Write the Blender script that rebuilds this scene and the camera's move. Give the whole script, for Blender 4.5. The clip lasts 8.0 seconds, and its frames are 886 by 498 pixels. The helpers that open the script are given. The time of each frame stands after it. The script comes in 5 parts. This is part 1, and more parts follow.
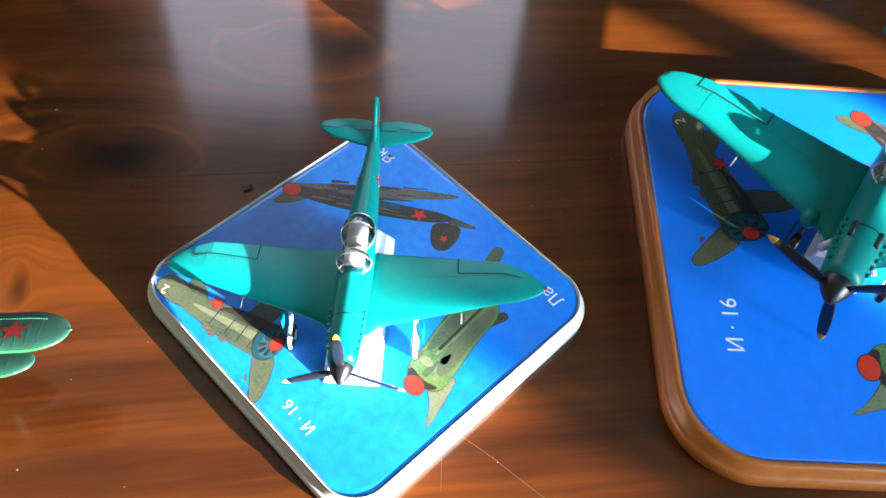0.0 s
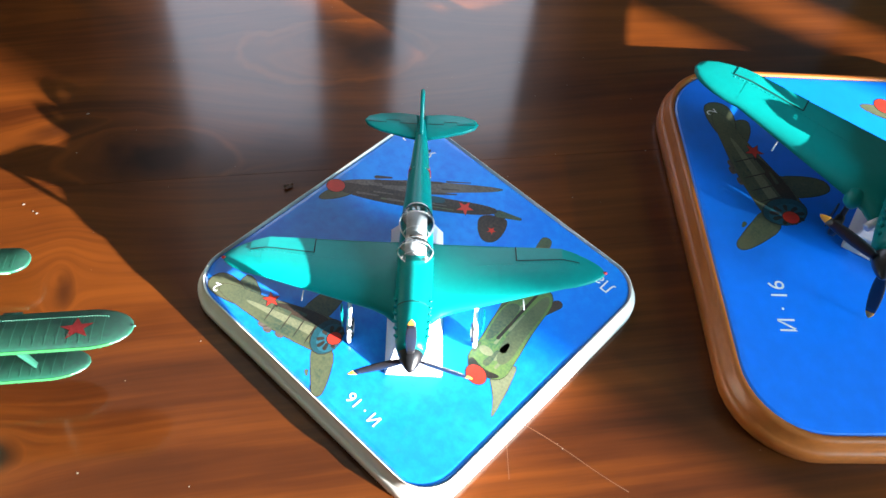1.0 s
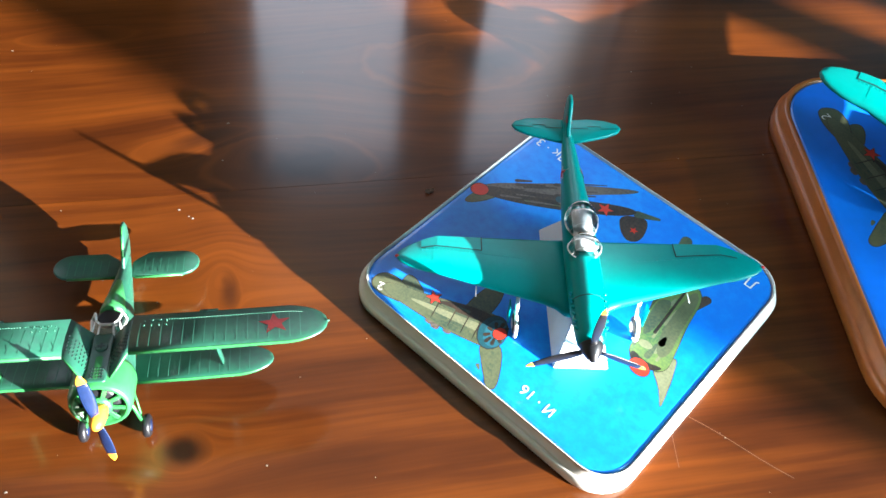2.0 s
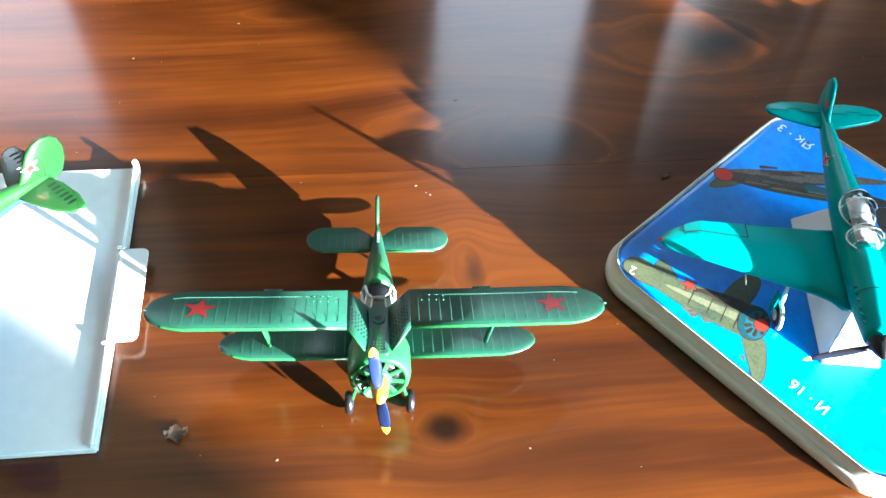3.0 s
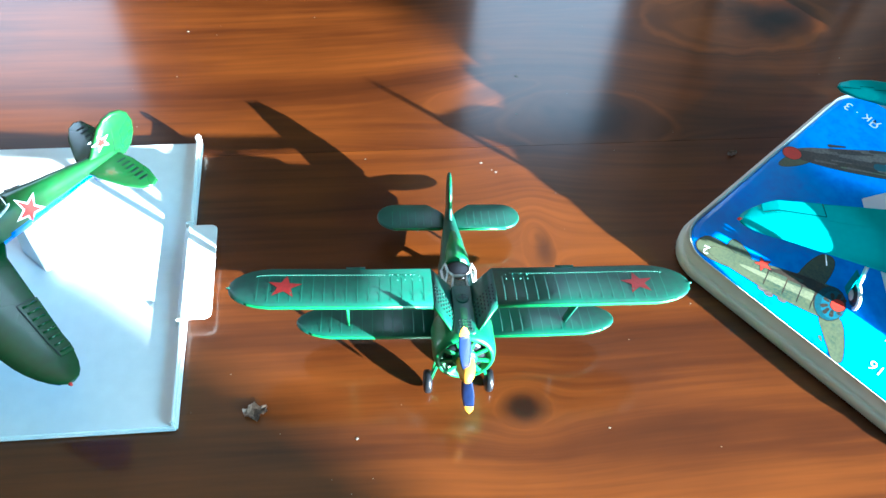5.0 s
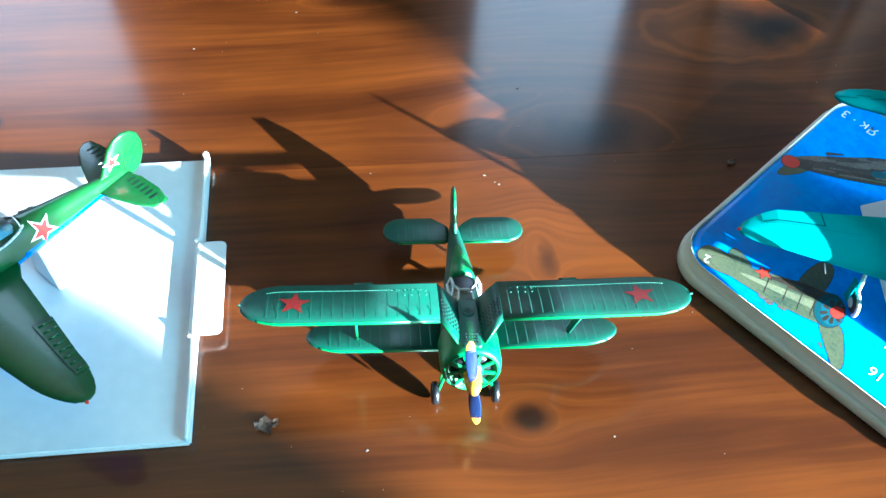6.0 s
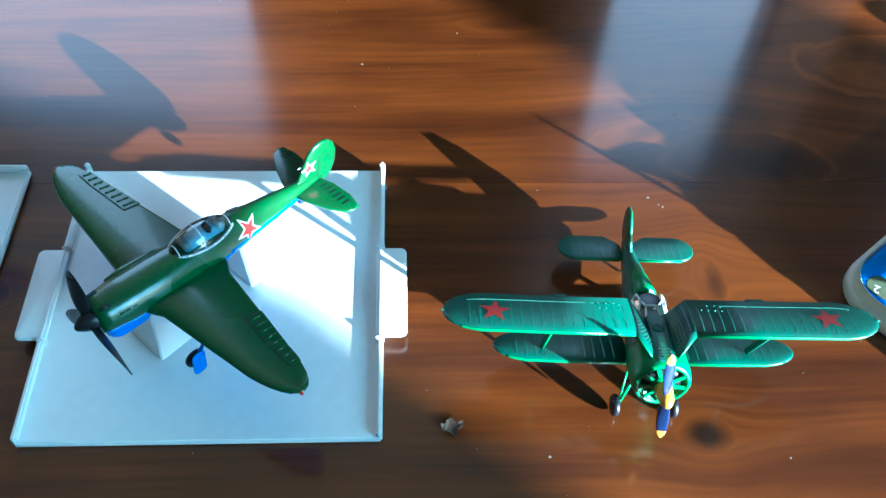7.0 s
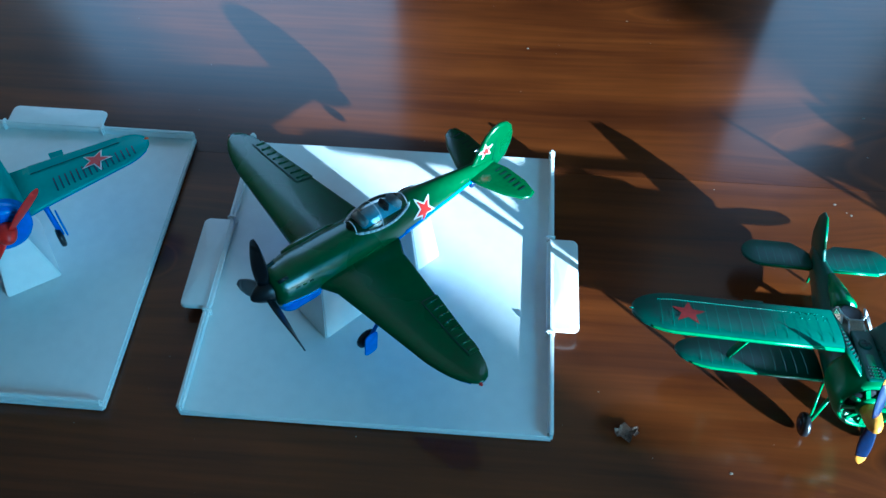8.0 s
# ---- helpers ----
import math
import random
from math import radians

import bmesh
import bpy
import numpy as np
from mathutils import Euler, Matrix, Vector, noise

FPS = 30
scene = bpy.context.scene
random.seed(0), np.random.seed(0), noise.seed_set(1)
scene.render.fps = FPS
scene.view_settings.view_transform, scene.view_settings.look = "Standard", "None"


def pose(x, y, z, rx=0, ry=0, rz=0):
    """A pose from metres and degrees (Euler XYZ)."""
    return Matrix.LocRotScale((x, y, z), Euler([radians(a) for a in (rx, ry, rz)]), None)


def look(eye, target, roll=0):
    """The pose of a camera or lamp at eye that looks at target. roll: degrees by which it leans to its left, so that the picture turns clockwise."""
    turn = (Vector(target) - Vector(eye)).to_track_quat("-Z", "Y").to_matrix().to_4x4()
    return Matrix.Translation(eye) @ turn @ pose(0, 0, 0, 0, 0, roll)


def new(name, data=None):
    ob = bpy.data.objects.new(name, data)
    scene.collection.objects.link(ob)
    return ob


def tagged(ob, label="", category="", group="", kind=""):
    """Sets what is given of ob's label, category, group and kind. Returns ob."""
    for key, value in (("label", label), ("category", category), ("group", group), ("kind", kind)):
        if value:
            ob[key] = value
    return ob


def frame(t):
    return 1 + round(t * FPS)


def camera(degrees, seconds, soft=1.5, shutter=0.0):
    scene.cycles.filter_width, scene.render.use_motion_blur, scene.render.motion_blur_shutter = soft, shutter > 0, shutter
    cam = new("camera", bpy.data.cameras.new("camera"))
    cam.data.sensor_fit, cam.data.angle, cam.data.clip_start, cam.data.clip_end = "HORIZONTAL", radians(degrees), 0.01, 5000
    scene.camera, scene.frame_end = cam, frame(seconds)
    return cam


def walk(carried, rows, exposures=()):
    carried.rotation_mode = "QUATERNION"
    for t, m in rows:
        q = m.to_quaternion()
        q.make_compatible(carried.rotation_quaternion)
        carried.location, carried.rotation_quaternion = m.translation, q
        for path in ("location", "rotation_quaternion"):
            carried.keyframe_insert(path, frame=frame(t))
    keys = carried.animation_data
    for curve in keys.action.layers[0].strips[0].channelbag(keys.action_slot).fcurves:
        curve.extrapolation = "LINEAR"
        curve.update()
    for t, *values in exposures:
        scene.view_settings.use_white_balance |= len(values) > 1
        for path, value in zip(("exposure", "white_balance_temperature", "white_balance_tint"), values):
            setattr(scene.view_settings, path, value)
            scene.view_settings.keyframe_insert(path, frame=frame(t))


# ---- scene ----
cam = camera(53.4, 8.0)
PATH = [
    (0, (0.018, 0.0, 0.273), (0.11, 1.131, -1.374), 6.8),
    (0.5, (0.006, -0.002, 0.267), (0.111, 1.139, -1.372), 6.7),
    (1, (-0.012, -0.009, 0.264), (0.158, 1.165, -1.346), 8.1),
    (1.5, (-0.036, -0.014, 0.265), (0.177, 1.18, -1.326), 8.6),
    (2, (-0.071, -0.02, 0.262), (0.122, 1.197, -1.313), 8.1),
    (2.2, (-0.089, -0.021, 0.259), (0.06, 1.198, -1.319), 7.1),
    (3.3, (-0.138, -0.017, 0.248), (-0.129, 1.173, -1.36), 3.5),
    (3.5, (-0.142, -0.018, 0.247), (-0.137, 1.164, -1.367), 3.3),
    (4, (-0.153, -0.018, 0.247), (-0.134, 1.13, -1.39), 4.0),
    (5.5, (-0.157, -0.016, 0.248), (-0.117, 1.144, -1.381), 5.0),
    (6, (-0.158, -0.016, 0.254), (-0.126, 1.141, -1.377), 3.9),
    (6.5, (-0.181, -0.022, 0.257), (-0.179, 1.163, -1.354), 4.2),
    (7, (-0.205, -0.028, 0.259), (-0.266, 1.166, -1.344), 3.1),
    (7.5, (-0.222, -0.026, 0.255), (-0.387, 1.172, -1.338), 0.7),
    (8, (-0.237, -0.027, 0.246), (-0.472, 1.137, -1.363), 0.2),
]
walk(cam, [(t, look(eye, target, roll)) for t, eye, target, roll in PATH],
     [(0, 3.16, 6300, 15), (1, 3.12, 6300, 14), (2, 3.24, 6250, 11), (3.5, 3.60, 5650, 3), (4, 3.60, 5350, 1), (5.5, 3.52, 4950, -5), (6.5, 3.32, 4750, -7),
      (7, 3.06, 4450, -8), (7.5, 2.60, 4200, -9), (8, 2.14, 4050, -11)])

# ---- world, sun, windows' light ----
SUN_AZ = (-0.838, 0.546)          # horizontal way the sunlight travels
SUN_EL = radians(14.0)
world = bpy.data.worlds.new("world")
scene.world = world
world.use_nodes = True
wn = world.node_tree
sky = wn.nodes.new("ShaderNodeTexSky")
sky.sky_type, sky.sun_disc = "NISHITA", False
sky.sun_elevation = SUN_EL
sky.sun_rotation = math.atan2(-SUN_AZ[0], -SUN_AZ[1])
wn.links.new(sky.outputs[0], wn.nodes["Background"].inputs[0])
wn.nodes["Background"].inputs[1].default_value = 0.070

sun = new("sun", bpy.data.lights.new("sun", "SUN"))
sun.data.energy, sun.data.angle, sun.data.color = 5.0, radians(0.55), (1.0, 0.93, 0.84)
sun.matrix_world = look((0, 0, 0), (SUN_AZ[0] * math.cos(SUN_EL), SUN_AZ[1] * math.cos(SUN_EL), -math.sin(SUN_EL)))


def window_light(eye, target, sx, sy, watts, colour):
    lamp = new("window_light", bpy.data.lights.new("window_light", "AREA"))
    lamp.data.shape, lamp.data.size, lamp.data.size_y = "RECTANGLE", sx, sy
    lamp.data.energy, lamp.data.color = watts, colour
    lamp.matrix_world = look(eye, target)
    return lamp


window_light((-0.615, 1.58, 1.06), (-0.615, 0, 1.60), 2.05, 1.16, 3.0, (0.90, 0.90, 0.92))
window_light((1.62, -0.82, 0.78), (0.6, -0.4, 0.2), 0.78, 1.2, 7.2, (0.38, 0.81, 1.0))


# ---- materials ----
def shader(name, base, rough=0.45, vary=0.12, grain=300.0, bump=0.05, coat=0.0, metal=0.0, spec=0.5, second=None):
    """A painted or moulded surface: fine grain and broad blotches, with a little relief."""
    m = bpy.data.materials.new(name)
    m.use_nodes = True
    t = m.node_tree
    b = t.nodes["Principled BSDF"]
    b.inputs["Roughness"].default_value, b.inputs["Metallic"].default_value = rough, metal
    b.inputs["Coat Weight"].default_value, b.inputs["Coat Roughness"].default_value = coat, 0.08
    b.inputs["Specular IOR Level"].default_value = spec
    co = t.nodes.new("ShaderNodeTexCoord")
    fine, broad = t.nodes.new("ShaderNodeTexNoise"), t.nodes.new("ShaderNodeTexNoise")
    fine.inputs["Scale"].default_value, fine.inputs["Detail"].default_value = grain * 4, 4
    broad.inputs["Scale"].default_value, broad.inputs["Detail"].default_value = grain * 0.3, 3
    for n in (fine, broad):
        t.links.new(co.outputs["Object"], n.inputs["Vector"])
    mix = t.nodes.new("ShaderNodeMix")
    mix.data_type = "RGBA"
    other = second or tuple(c * (1 - 2 * vary) for c in base)
    mix.inputs["A"].default_value, mix.inputs["B"].default_value = (*base, 1), (*other, 1)
    add = t.nodes.new("ShaderNodeMath")
    add.operation = "MULTIPLY"
    t.links.new(fine.outputs["Fac"], add.inputs[0])
    t.links.new(broad.outputs["Fac"], add.inputs[1])
    ramp = t.nodes.new("ShaderNodeMapRange")
    ramp.inputs["From Min"].default_value, ramp.inputs["From Max"].default_value = 0.15, 0.4
    t.links.new(add.outputs[0], ramp.inputs["Value"])
    t.links.new(ramp.outputs[0], mix.inputs["Factor"])
    t.links.new(mix.outputs["Result"], b.inputs["Base Color"])
    if bump:
        bp = t.nodes.new("ShaderNodeBump")
        bp.inputs["Strength"].default_value, bp.inputs["Distance"].default_value = bump, 0.0004
        t.links.new(fine.outputs["Fac"], bp.inputs["Height"])
        t.links.new(bp.outputs[0], b.inputs["Normal"])
        rr = t.nodes.new("ShaderNodeMapRange")
        rr.inputs["To Min"].default_value, rr.inputs["To Max"].default_value = rough * 0.8, min(1, rough * 1.25)
        t.links.new(broad.outputs["Fac"], rr.inputs["Value"])
        t.links.new(rr.outputs[0], b.inputs["Roughness"])
    return m


def thin_clear(name):
    """A thin clear moulding: light passes straight through, gloss grows at grazing angles."""
    m = bpy.data.materials.new(name)
    m.use_nodes = True
    t = m.node_tree
    t.nodes.remove(t.nodes["Principled BSDF"])
    clear, gloss = t.nodes.new("ShaderNodeBsdfTransparent"), t.nodes.new("ShaderNodeBsdfGlossy")
    clear.inputs["Color"].default_value = (0.90, 0.95, 0.97, 1)
    gloss.inputs["Roughness"].default_value = 0.05
    fres, mix = t.nodes.new("ShaderNodeFresnel"), t.nodes.new("ShaderNodeMixShader")
    fres.inputs["IOR"].default_value = 1.9
    t.links.new(fres.outputs[0], mix.inputs["Fac"])
    t.links.new(clear.outputs[0], mix.inputs[1])
    t.links.new(gloss.outputs[0], mix.inputs[2])
    t.links.new(mix.outputs[0], t.nodes["Material Output"].inputs["Surface"])
    return m


TABLE_TURN = radians(7.2)
# knots of the table boards: x, y, half length and half width, darkness, rim, shift of the dark core, joint it ends at
KNOTS = [(-0.028, 0.290, 0.041, 0.0195, 1.0, 0.32, 0.45, 0), (-0.098, 0.229, 0.034, 0.0170, 1.0, 0.22, 0.10, 0.2225), (-0.104, 0.213, 0.0130, 0.0090, 0.0, 0.42, 0.0, 0.2225),
         (-0.1245, 0.1032, 0.0088, 0.0072, 0.92, 0.06, 0.0, 0), (-0.118, 0.164, 0.006, 0.012, 0.62, 0.08, 0.3, 0), (-0.195, 0.290, 0.024, 0.006, 0.30, 0.1, 0.0, 0),
         (-0.372, 0.128, 0.010, 0.008, 0.8, 0.2, 0.0, 0), (-0.137, 0.228, 0.022, 0.0050, 0.55, 0.1, 0.2, 0.2225)]


def wood(name):
    m = bpy.data.materials.new(name)
    m.use_nodes = True
    t = m.node_tree
    N, L = t.nodes.new, t.links.new
    b = t.nodes["Principled BSDF"]

    def math_node(op, a, c=None, d=None):
        n = N("ShaderNodeMath")
        n.operation = op
        for i, v in enumerate((a, c, d)):
            if v is None:
                continue
            if isinstance(v, (int, float)):
                n.inputs[i].default_value = v
            else:
                L(v, n.inputs[i])
        return n.outputs[0]

    geo = N("ShaderNodeNewGeometry")
    info = N("ShaderNodeObjectInfo")
    co = N("ShaderNodeTexCoord")
    sep = N("ShaderNodeSeparateXYZ")
    L(co.outputs["Object"], sep.inputs[0])
    x, y = sep.outputs["X"], sep.outputs["Y"]
    near = ring = None
    for wx, wy, ax, ay, dark, rim, core, joint in KNOTS:
        kx, ky = wx * math.cos(TABLE_TURN) + wy * math.sin(TABLE_TURN), wy * math.cos(TABLE_TURN) - wx * math.sin(TABLE_TURN)
        wob = N("ShaderNodeTexNoise")
        wob.inputs["Scale"].default_value, wob.inputs["Detail"].default_value = 55.0, 2
        L(geo.outputs["Position"], wob.inputs["Vector"])
        dx = math_node("DIVIDE", math_node("SUBTRACT", x, kx), ax)
        dy = math_node("DIVIDE", math_node("SUBTRACT", y, ky), ay)
        d = math_node("SQRT", math_node("ADD", math_node("MULTIPLY", dx, dx), math_node("MULTIPLY", dy, dy)))
        d = math_node("ADD", d, math_node("MULTIPLY", math_node("SUBTRACT", wob.outputs["Fac"], 0.5), 0.45))
        cx = math_node("DIVIDE", math_node("SUBTRACT", dx, core), 1 - 0.8 * core)
        dc = math_node("SQRT", math_node("ADD", math_node("MULTIPLY", cx, cx), math_node("MULTIPLY", dy, math_node("MULTIPLY", dy, 1 + 0.5 * core))))
        dc = math_node("ADD", dc, math_node("MULTIPLY", math_node("SUBTRACT", wob.outputs["Fac"], 0.5), 0.7))
        fall = N("ShaderNodeMapRange")
        fall.interpolation_type = "SMOOTHSTEP"
        fall.inputs["From Min"].default_value, fall.inputs["From Max"].default_value = 0.15, 1.10
        fall.inputs["To Min"].default_value, fall.inputs["To Max"].default_value = dark, 0.0
        L(dc, fall.inputs["Value"])
        edge = N("ShaderNodeMapRange")          # bright ring round the knot
        edge.interpolation_type = "SMOOTHSTEP"
        edge.inputs["From Min"].default_value, edge.inputs["From Max"].default_value = 0.0, 0.11
        edge.inputs["To Min"].default_value, edge.inputs["To Max"].default_value = rim, 0.0
        L(math_node("ABSOLUTE", math_node("SUBTRACT", d, 1.0)), edge.inputs["Value"])
        push = math_node("MULTIPLY", math_node("DIVIDE", dy, math_node("ADD", math_node("MULTIPLY", d, d), 0.6)), -ay * 1.2)
        hole, band = fall.outputs[0], edge.outputs[0]
        if joint:
            beyond = math_node("GREATER_THAN", sep.outputs["Y"], joint)
            hole, band, push = (math_node("MULTIPLY", v, beyond) for v in (hole, band, push))
        near = hole if near is None else math_node("MAXIMUM", near, hole)
        ring = band if ring is None else math_node("MAXIMUM", ring, band)
        y = math_node("ADD", y, push)
    vec = N("ShaderNodeCombineXYZ")
    L(math_node("MULTIPLY", x, 3.2), vec.inputs[0])
    L(math_node("MULTIPLY", y, 60.0), vec.inputs[1])
    L(math_node("MULTIPLY", info.outputs["Random"], 37.0), vec.inputs[2])
    broad = N("ShaderNodeTexNoise")
    broad.inputs["Scale"].default_value, broad.inputs["Detail"].default_value = 1.0, 5
    L(vec.outputs[0], broad.inputs["Vector"])
    vec2 = N("ShaderNodeCombineXYZ")
    L(math_node("MULTIPLY", x, 22.0), vec2.inputs[0])
    L(math_node("MULTIPLY", y, 500.0), vec2.inputs[1])
    L(math_node("MULTIPLY", info.outputs["Random"], 11.0), vec2.inputs[2])
    fine = N("ShaderNodeTexNoise")
    fine.inputs["Scale"].default_value, fine.inputs["Detail"].default_value = 1.0, 4
    L(vec2.outputs[0], fine.inputs["Vector"])
    blot = N("ShaderNodeTexNoise")
    blot.inputs["Scale"].default_value, blot.inputs["Detail"].default_value = 14.0, 3
    L(geo.outputs["Position"], blot.inputs["Vector"])
    ramp = N("ShaderNodeValToRGB")
    ramp.color_ramp.elements[0].position, ramp.color_ramp.elements[0].color = 0.34, (0.0190, 0.0040, 0.0005, 1)
    ramp.color_ramp.elements[1].position, ramp.color_ramp.elements[1].color = 0.70, (0.1230, 0.0305, 0.0030, 1)
    mid = ramp.color_ramp.elements.new(0.5)
    mid.color = (0.0540, 0.0120, 0.0013, 1)
    tone = math_node("ADD", math_node("MULTIPLY", broad.outputs["Fac"], 0.56),
                     math_node("ADD", math_node("MULTIPLY", fine.outputs["Fac"], 0.23), math_node("MULTIPLY", blot.outputs["Fac"], 0.28)))
    tone = math_node("ADD", tone, math_node("MULTIPLY", math_node("MULTIPLY", ring, blot.outputs["Fac"]), 0.85))
    tone = math_node("ADD", tone, math_node("MULTIPLY", math_node("SUBTRACT", info.outputs["Random"], 0.5), 0.07))
    L(tone, ramp.inputs["Fac"])
    dark = N("ShaderNodeMix")
    dark.data_type = "RGBA"
    L(ramp.outputs["Color"], dark.inputs["A"])
    dark.inputs["B"].default_value = (0.006, 0.0020, 0.0012, 1)
    L(near, dark.inputs["Factor"])
    L(dark.outputs["Result"], b.inputs["Base Color"])
    b.inputs["Roughness"].default_value = 0.42
    b.inputs["Specular IOR Level"].default_value = 0.15
    b.inputs["Coat Weight"].default_value = 1.0
    b.inputs["Coat IOR"].default_value = 1.5
    smear = N("ShaderNodeMapRange")
    smear.inputs["From Min"].default_value, smear.inputs["From Max"].default_value = 0.3, 0.7
    smear.inputs["To Min"].default_value, smear.inputs["To Max"].default_value = 0.12, 0.17
    L(blot.outputs["Fac"], smear.inputs["Value"])
    L(smear.outputs[0], b.inputs["Coat Roughness"])
    bp = N("ShaderNodeBump")
    bp.inputs["Strength"].default_value, bp.inputs["Distance"].default_value = 0.12, 0.0003
    L(fine.outputs["Fac"], bp.inputs["Height"])
    L(bp.outputs[0], b.inputs["Normal"])
    return m


WOOD = wood("varnished_pine")
TEAL = shader("teal_plastic", (0.0004, 0.290, 0.280), 0.30, 0.04, 120, 0.06, spec=0.22)
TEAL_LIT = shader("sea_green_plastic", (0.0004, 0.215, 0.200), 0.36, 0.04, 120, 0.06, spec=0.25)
SEAGREEN = shader("light_teal_plastic", (0.003, 0.31, 0.275), 0.36, 0.05, 120, 0.06, spec=0.35)
GREEN = shader("olive_green_paint", (0.014, 0.080, 0.020), 0.27, 0.18, 90, 0.03, coat=0.30, second=(0.015, 0.058, 0.014))
MOSS = shader("moss_green_plastic", (0.014, 0.098, 0.060), 0.40, 0.16, 140, 0.08, spec=0.55, second=(0.017, 0.068, 0.050))
# brighter green of the biplane's sunlit parts, with the light put into the colour
LIT_GREEN = shader("lit_green_plastic", (0.030, 0.20, 0.058), 0.34, 0.12, 140, 0.06)
SKYBLUE = shader("sky_blue_paint", (0.015, 0.17, 0.72), 0.35, 0.1, 120, 0.05)
BLACK = shader("black_plastic", (0.012, 0.013, 0.016), 0.32, 0.2, 200, 0.05)
LINE = shader("panel_line", (0.004, 0.02, 0.02), 0.6, 0.1, 200, 0.0)
NAVY = shader("navy_plastic", (0.008, 0.021, 0.075), 0.35, 0.2, 200, 0.05)
WHITE = shader("white_plastic", (0.87, 0.87, 0.84), 0.38, 0.03, 60, 0.05)
CREAM = shader("cream_plastic", (0.78, 0.75, 0.68), 0.36, 0.04, 60, 0.04)
BROWN = shader("brown_plastic", (0.40, 0.115, 0.020), 0.36, 0.08, 80, 0.05)
BLUE = shader("blue_card", (0.001, 0.20, 0.95), 0.42, 0.05, 40, 0.02, coat=0.25)
SEA = shader("sea_blue_card", (0.001, 0.175, 0.76), 0.42, 0.16, 90, 0.02, coat=0.5, second=(0.002, 0.265, 0.86))
RED = shader("red_paint", (0.62, 0.018, 0.012), 0.4, 0.08, 200, 0.03)
DULL_RED = shader("dull_red_decal", (0.30, 0.016, 0.014), 0.45, 0.2, 260, 0.03)
ORANGE = shader("orange_plastic", (0.75, 0.11, 0.015), 0.4, 0.08, 200, 0.03)
YELLOW = shader("yellow_paint", (0.85, 0.36, 0.03), 0.4, 0.08, 200, 0.03)
RIB = shader("rib_green_plastic", (0.038, 0.17, 0.115), 0.34, 0.1, 140, 0.05)
# bluish cockpit tone, paled to carry the canopy's glints
COCKPIT = shader("cockpit_blue_grey", (0.32, 0.52, 0.66), 0.3, 0.1, 200, 0.03)
GREY = shader("grey_plastic", (0.68, 0.69, 0.70), 0.4, 0.1, 200, 0.03)
SCRATCH = shader("scratch", (0.115, 0.047, 0.02), 0.7, 0.1, 400, 0.0)
PRINT_WHITE = shader("white_print", (0.82, 0.84, 0.85), 0.42, 0.05, 200, 0.0)
PRINT_OLIVE = shader("olive_print", (0.085, 0.105, 0.055), 0.42, 0.3, 260, 0.0, coat=0.25, second=(0.028, 0.058, 0.045))
PRINT_SAND = shader("sand_print", (0.105, 0.118, 0.062), 0.42, 0.3, 260, 0.0, coat=0.25, second=(0.050, 0.075, 0.046))
PRINT_DARK = shader("dark_print", (0.014, 0.014, 0.013), 0.42, 0.2, 400, 0.0, coat=0.25, second=(0.05, 0.032, 0.02))
PRINT_BROWN = shader("brown_print", (0.060, 0.042, 0.034), 0.42, 0.3, 260, 0.0, coat=0.25, second=(0.016, 0.015, 0.016))
PRINT_GREEN = shader("green_print", (0.13, 0.20, 0.055), 0.42, 0.3, 260, 0.0, coat=0.25, second=(0.04, 0.105, 0.05))
PRINT_RED = shader("red_print", (0.62, 0.035, 0.02), 0.42, 0.1, 400, 0.0, coat=0.25)
PRINT_GREY = shader("grey_brown_print", (0.135, 0.115, 0.10), 0.42, 0.3, 260, 0.0, coat=0.25, second=(0.06, 0.05, 0.045))
PRINT_PALE = shader("pale_sand_print", (0.20, 0.215, 0.125), 0.42, 0.2, 300, 0.0, coat=0.25, second=(0.12, 0.14, 0.085))
PRINT_BLUE = shader("slate_blue_print", (0.020, 0.12, 0.17), 0.42, 0.2, 400, 0.0, coat=0.25)
PRINT_TEAL = shader("teal_print", (0.012, 0.075, 0.10), 0.42, 0.2, 400, 0.0, coat=0.25)
def sheer(name, through_share):
    """A partly see-through sun blocker, like thin cloth: through_share of the light passes."""
    m = bpy.data.materials.new(name)
    m.use_nodes = True
    t = m.node_tree
    b = t.nodes["Principled BSDF"]
    b.inputs["Base Color"].default_value, b.inputs["Roughness"].default_value = (0.62, 0.57, 0.50, 1), 0.9
    gap, mix, weave = t.nodes.new("ShaderNodeBsdfTransparent"), t.nodes.new("ShaderNodeMixShader"), t.nodes.new("ShaderNodeTexNoise")
    weave.inputs["Scale"].default_value = 40.0
    vary = t.nodes.new("ShaderNodeMapRange")
    vary.inputs["To Min"].default_value, vary.inputs["To Max"].default_value = through_share * 0.85, through_share * 1.15
    t.links.new(weave.outputs["Fac"], vary.inputs["Value"])
    t.links.new(vary.outputs[0], mix.inputs["Fac"])
    t.links.new(b.outputs[0], mix.inputs[1])
    t.links.new(gap.outputs[0], mix.inputs[2])
    t.links.new(mix.outputs[0], t.nodes["Material Output"].inputs["Surface"])
    return m


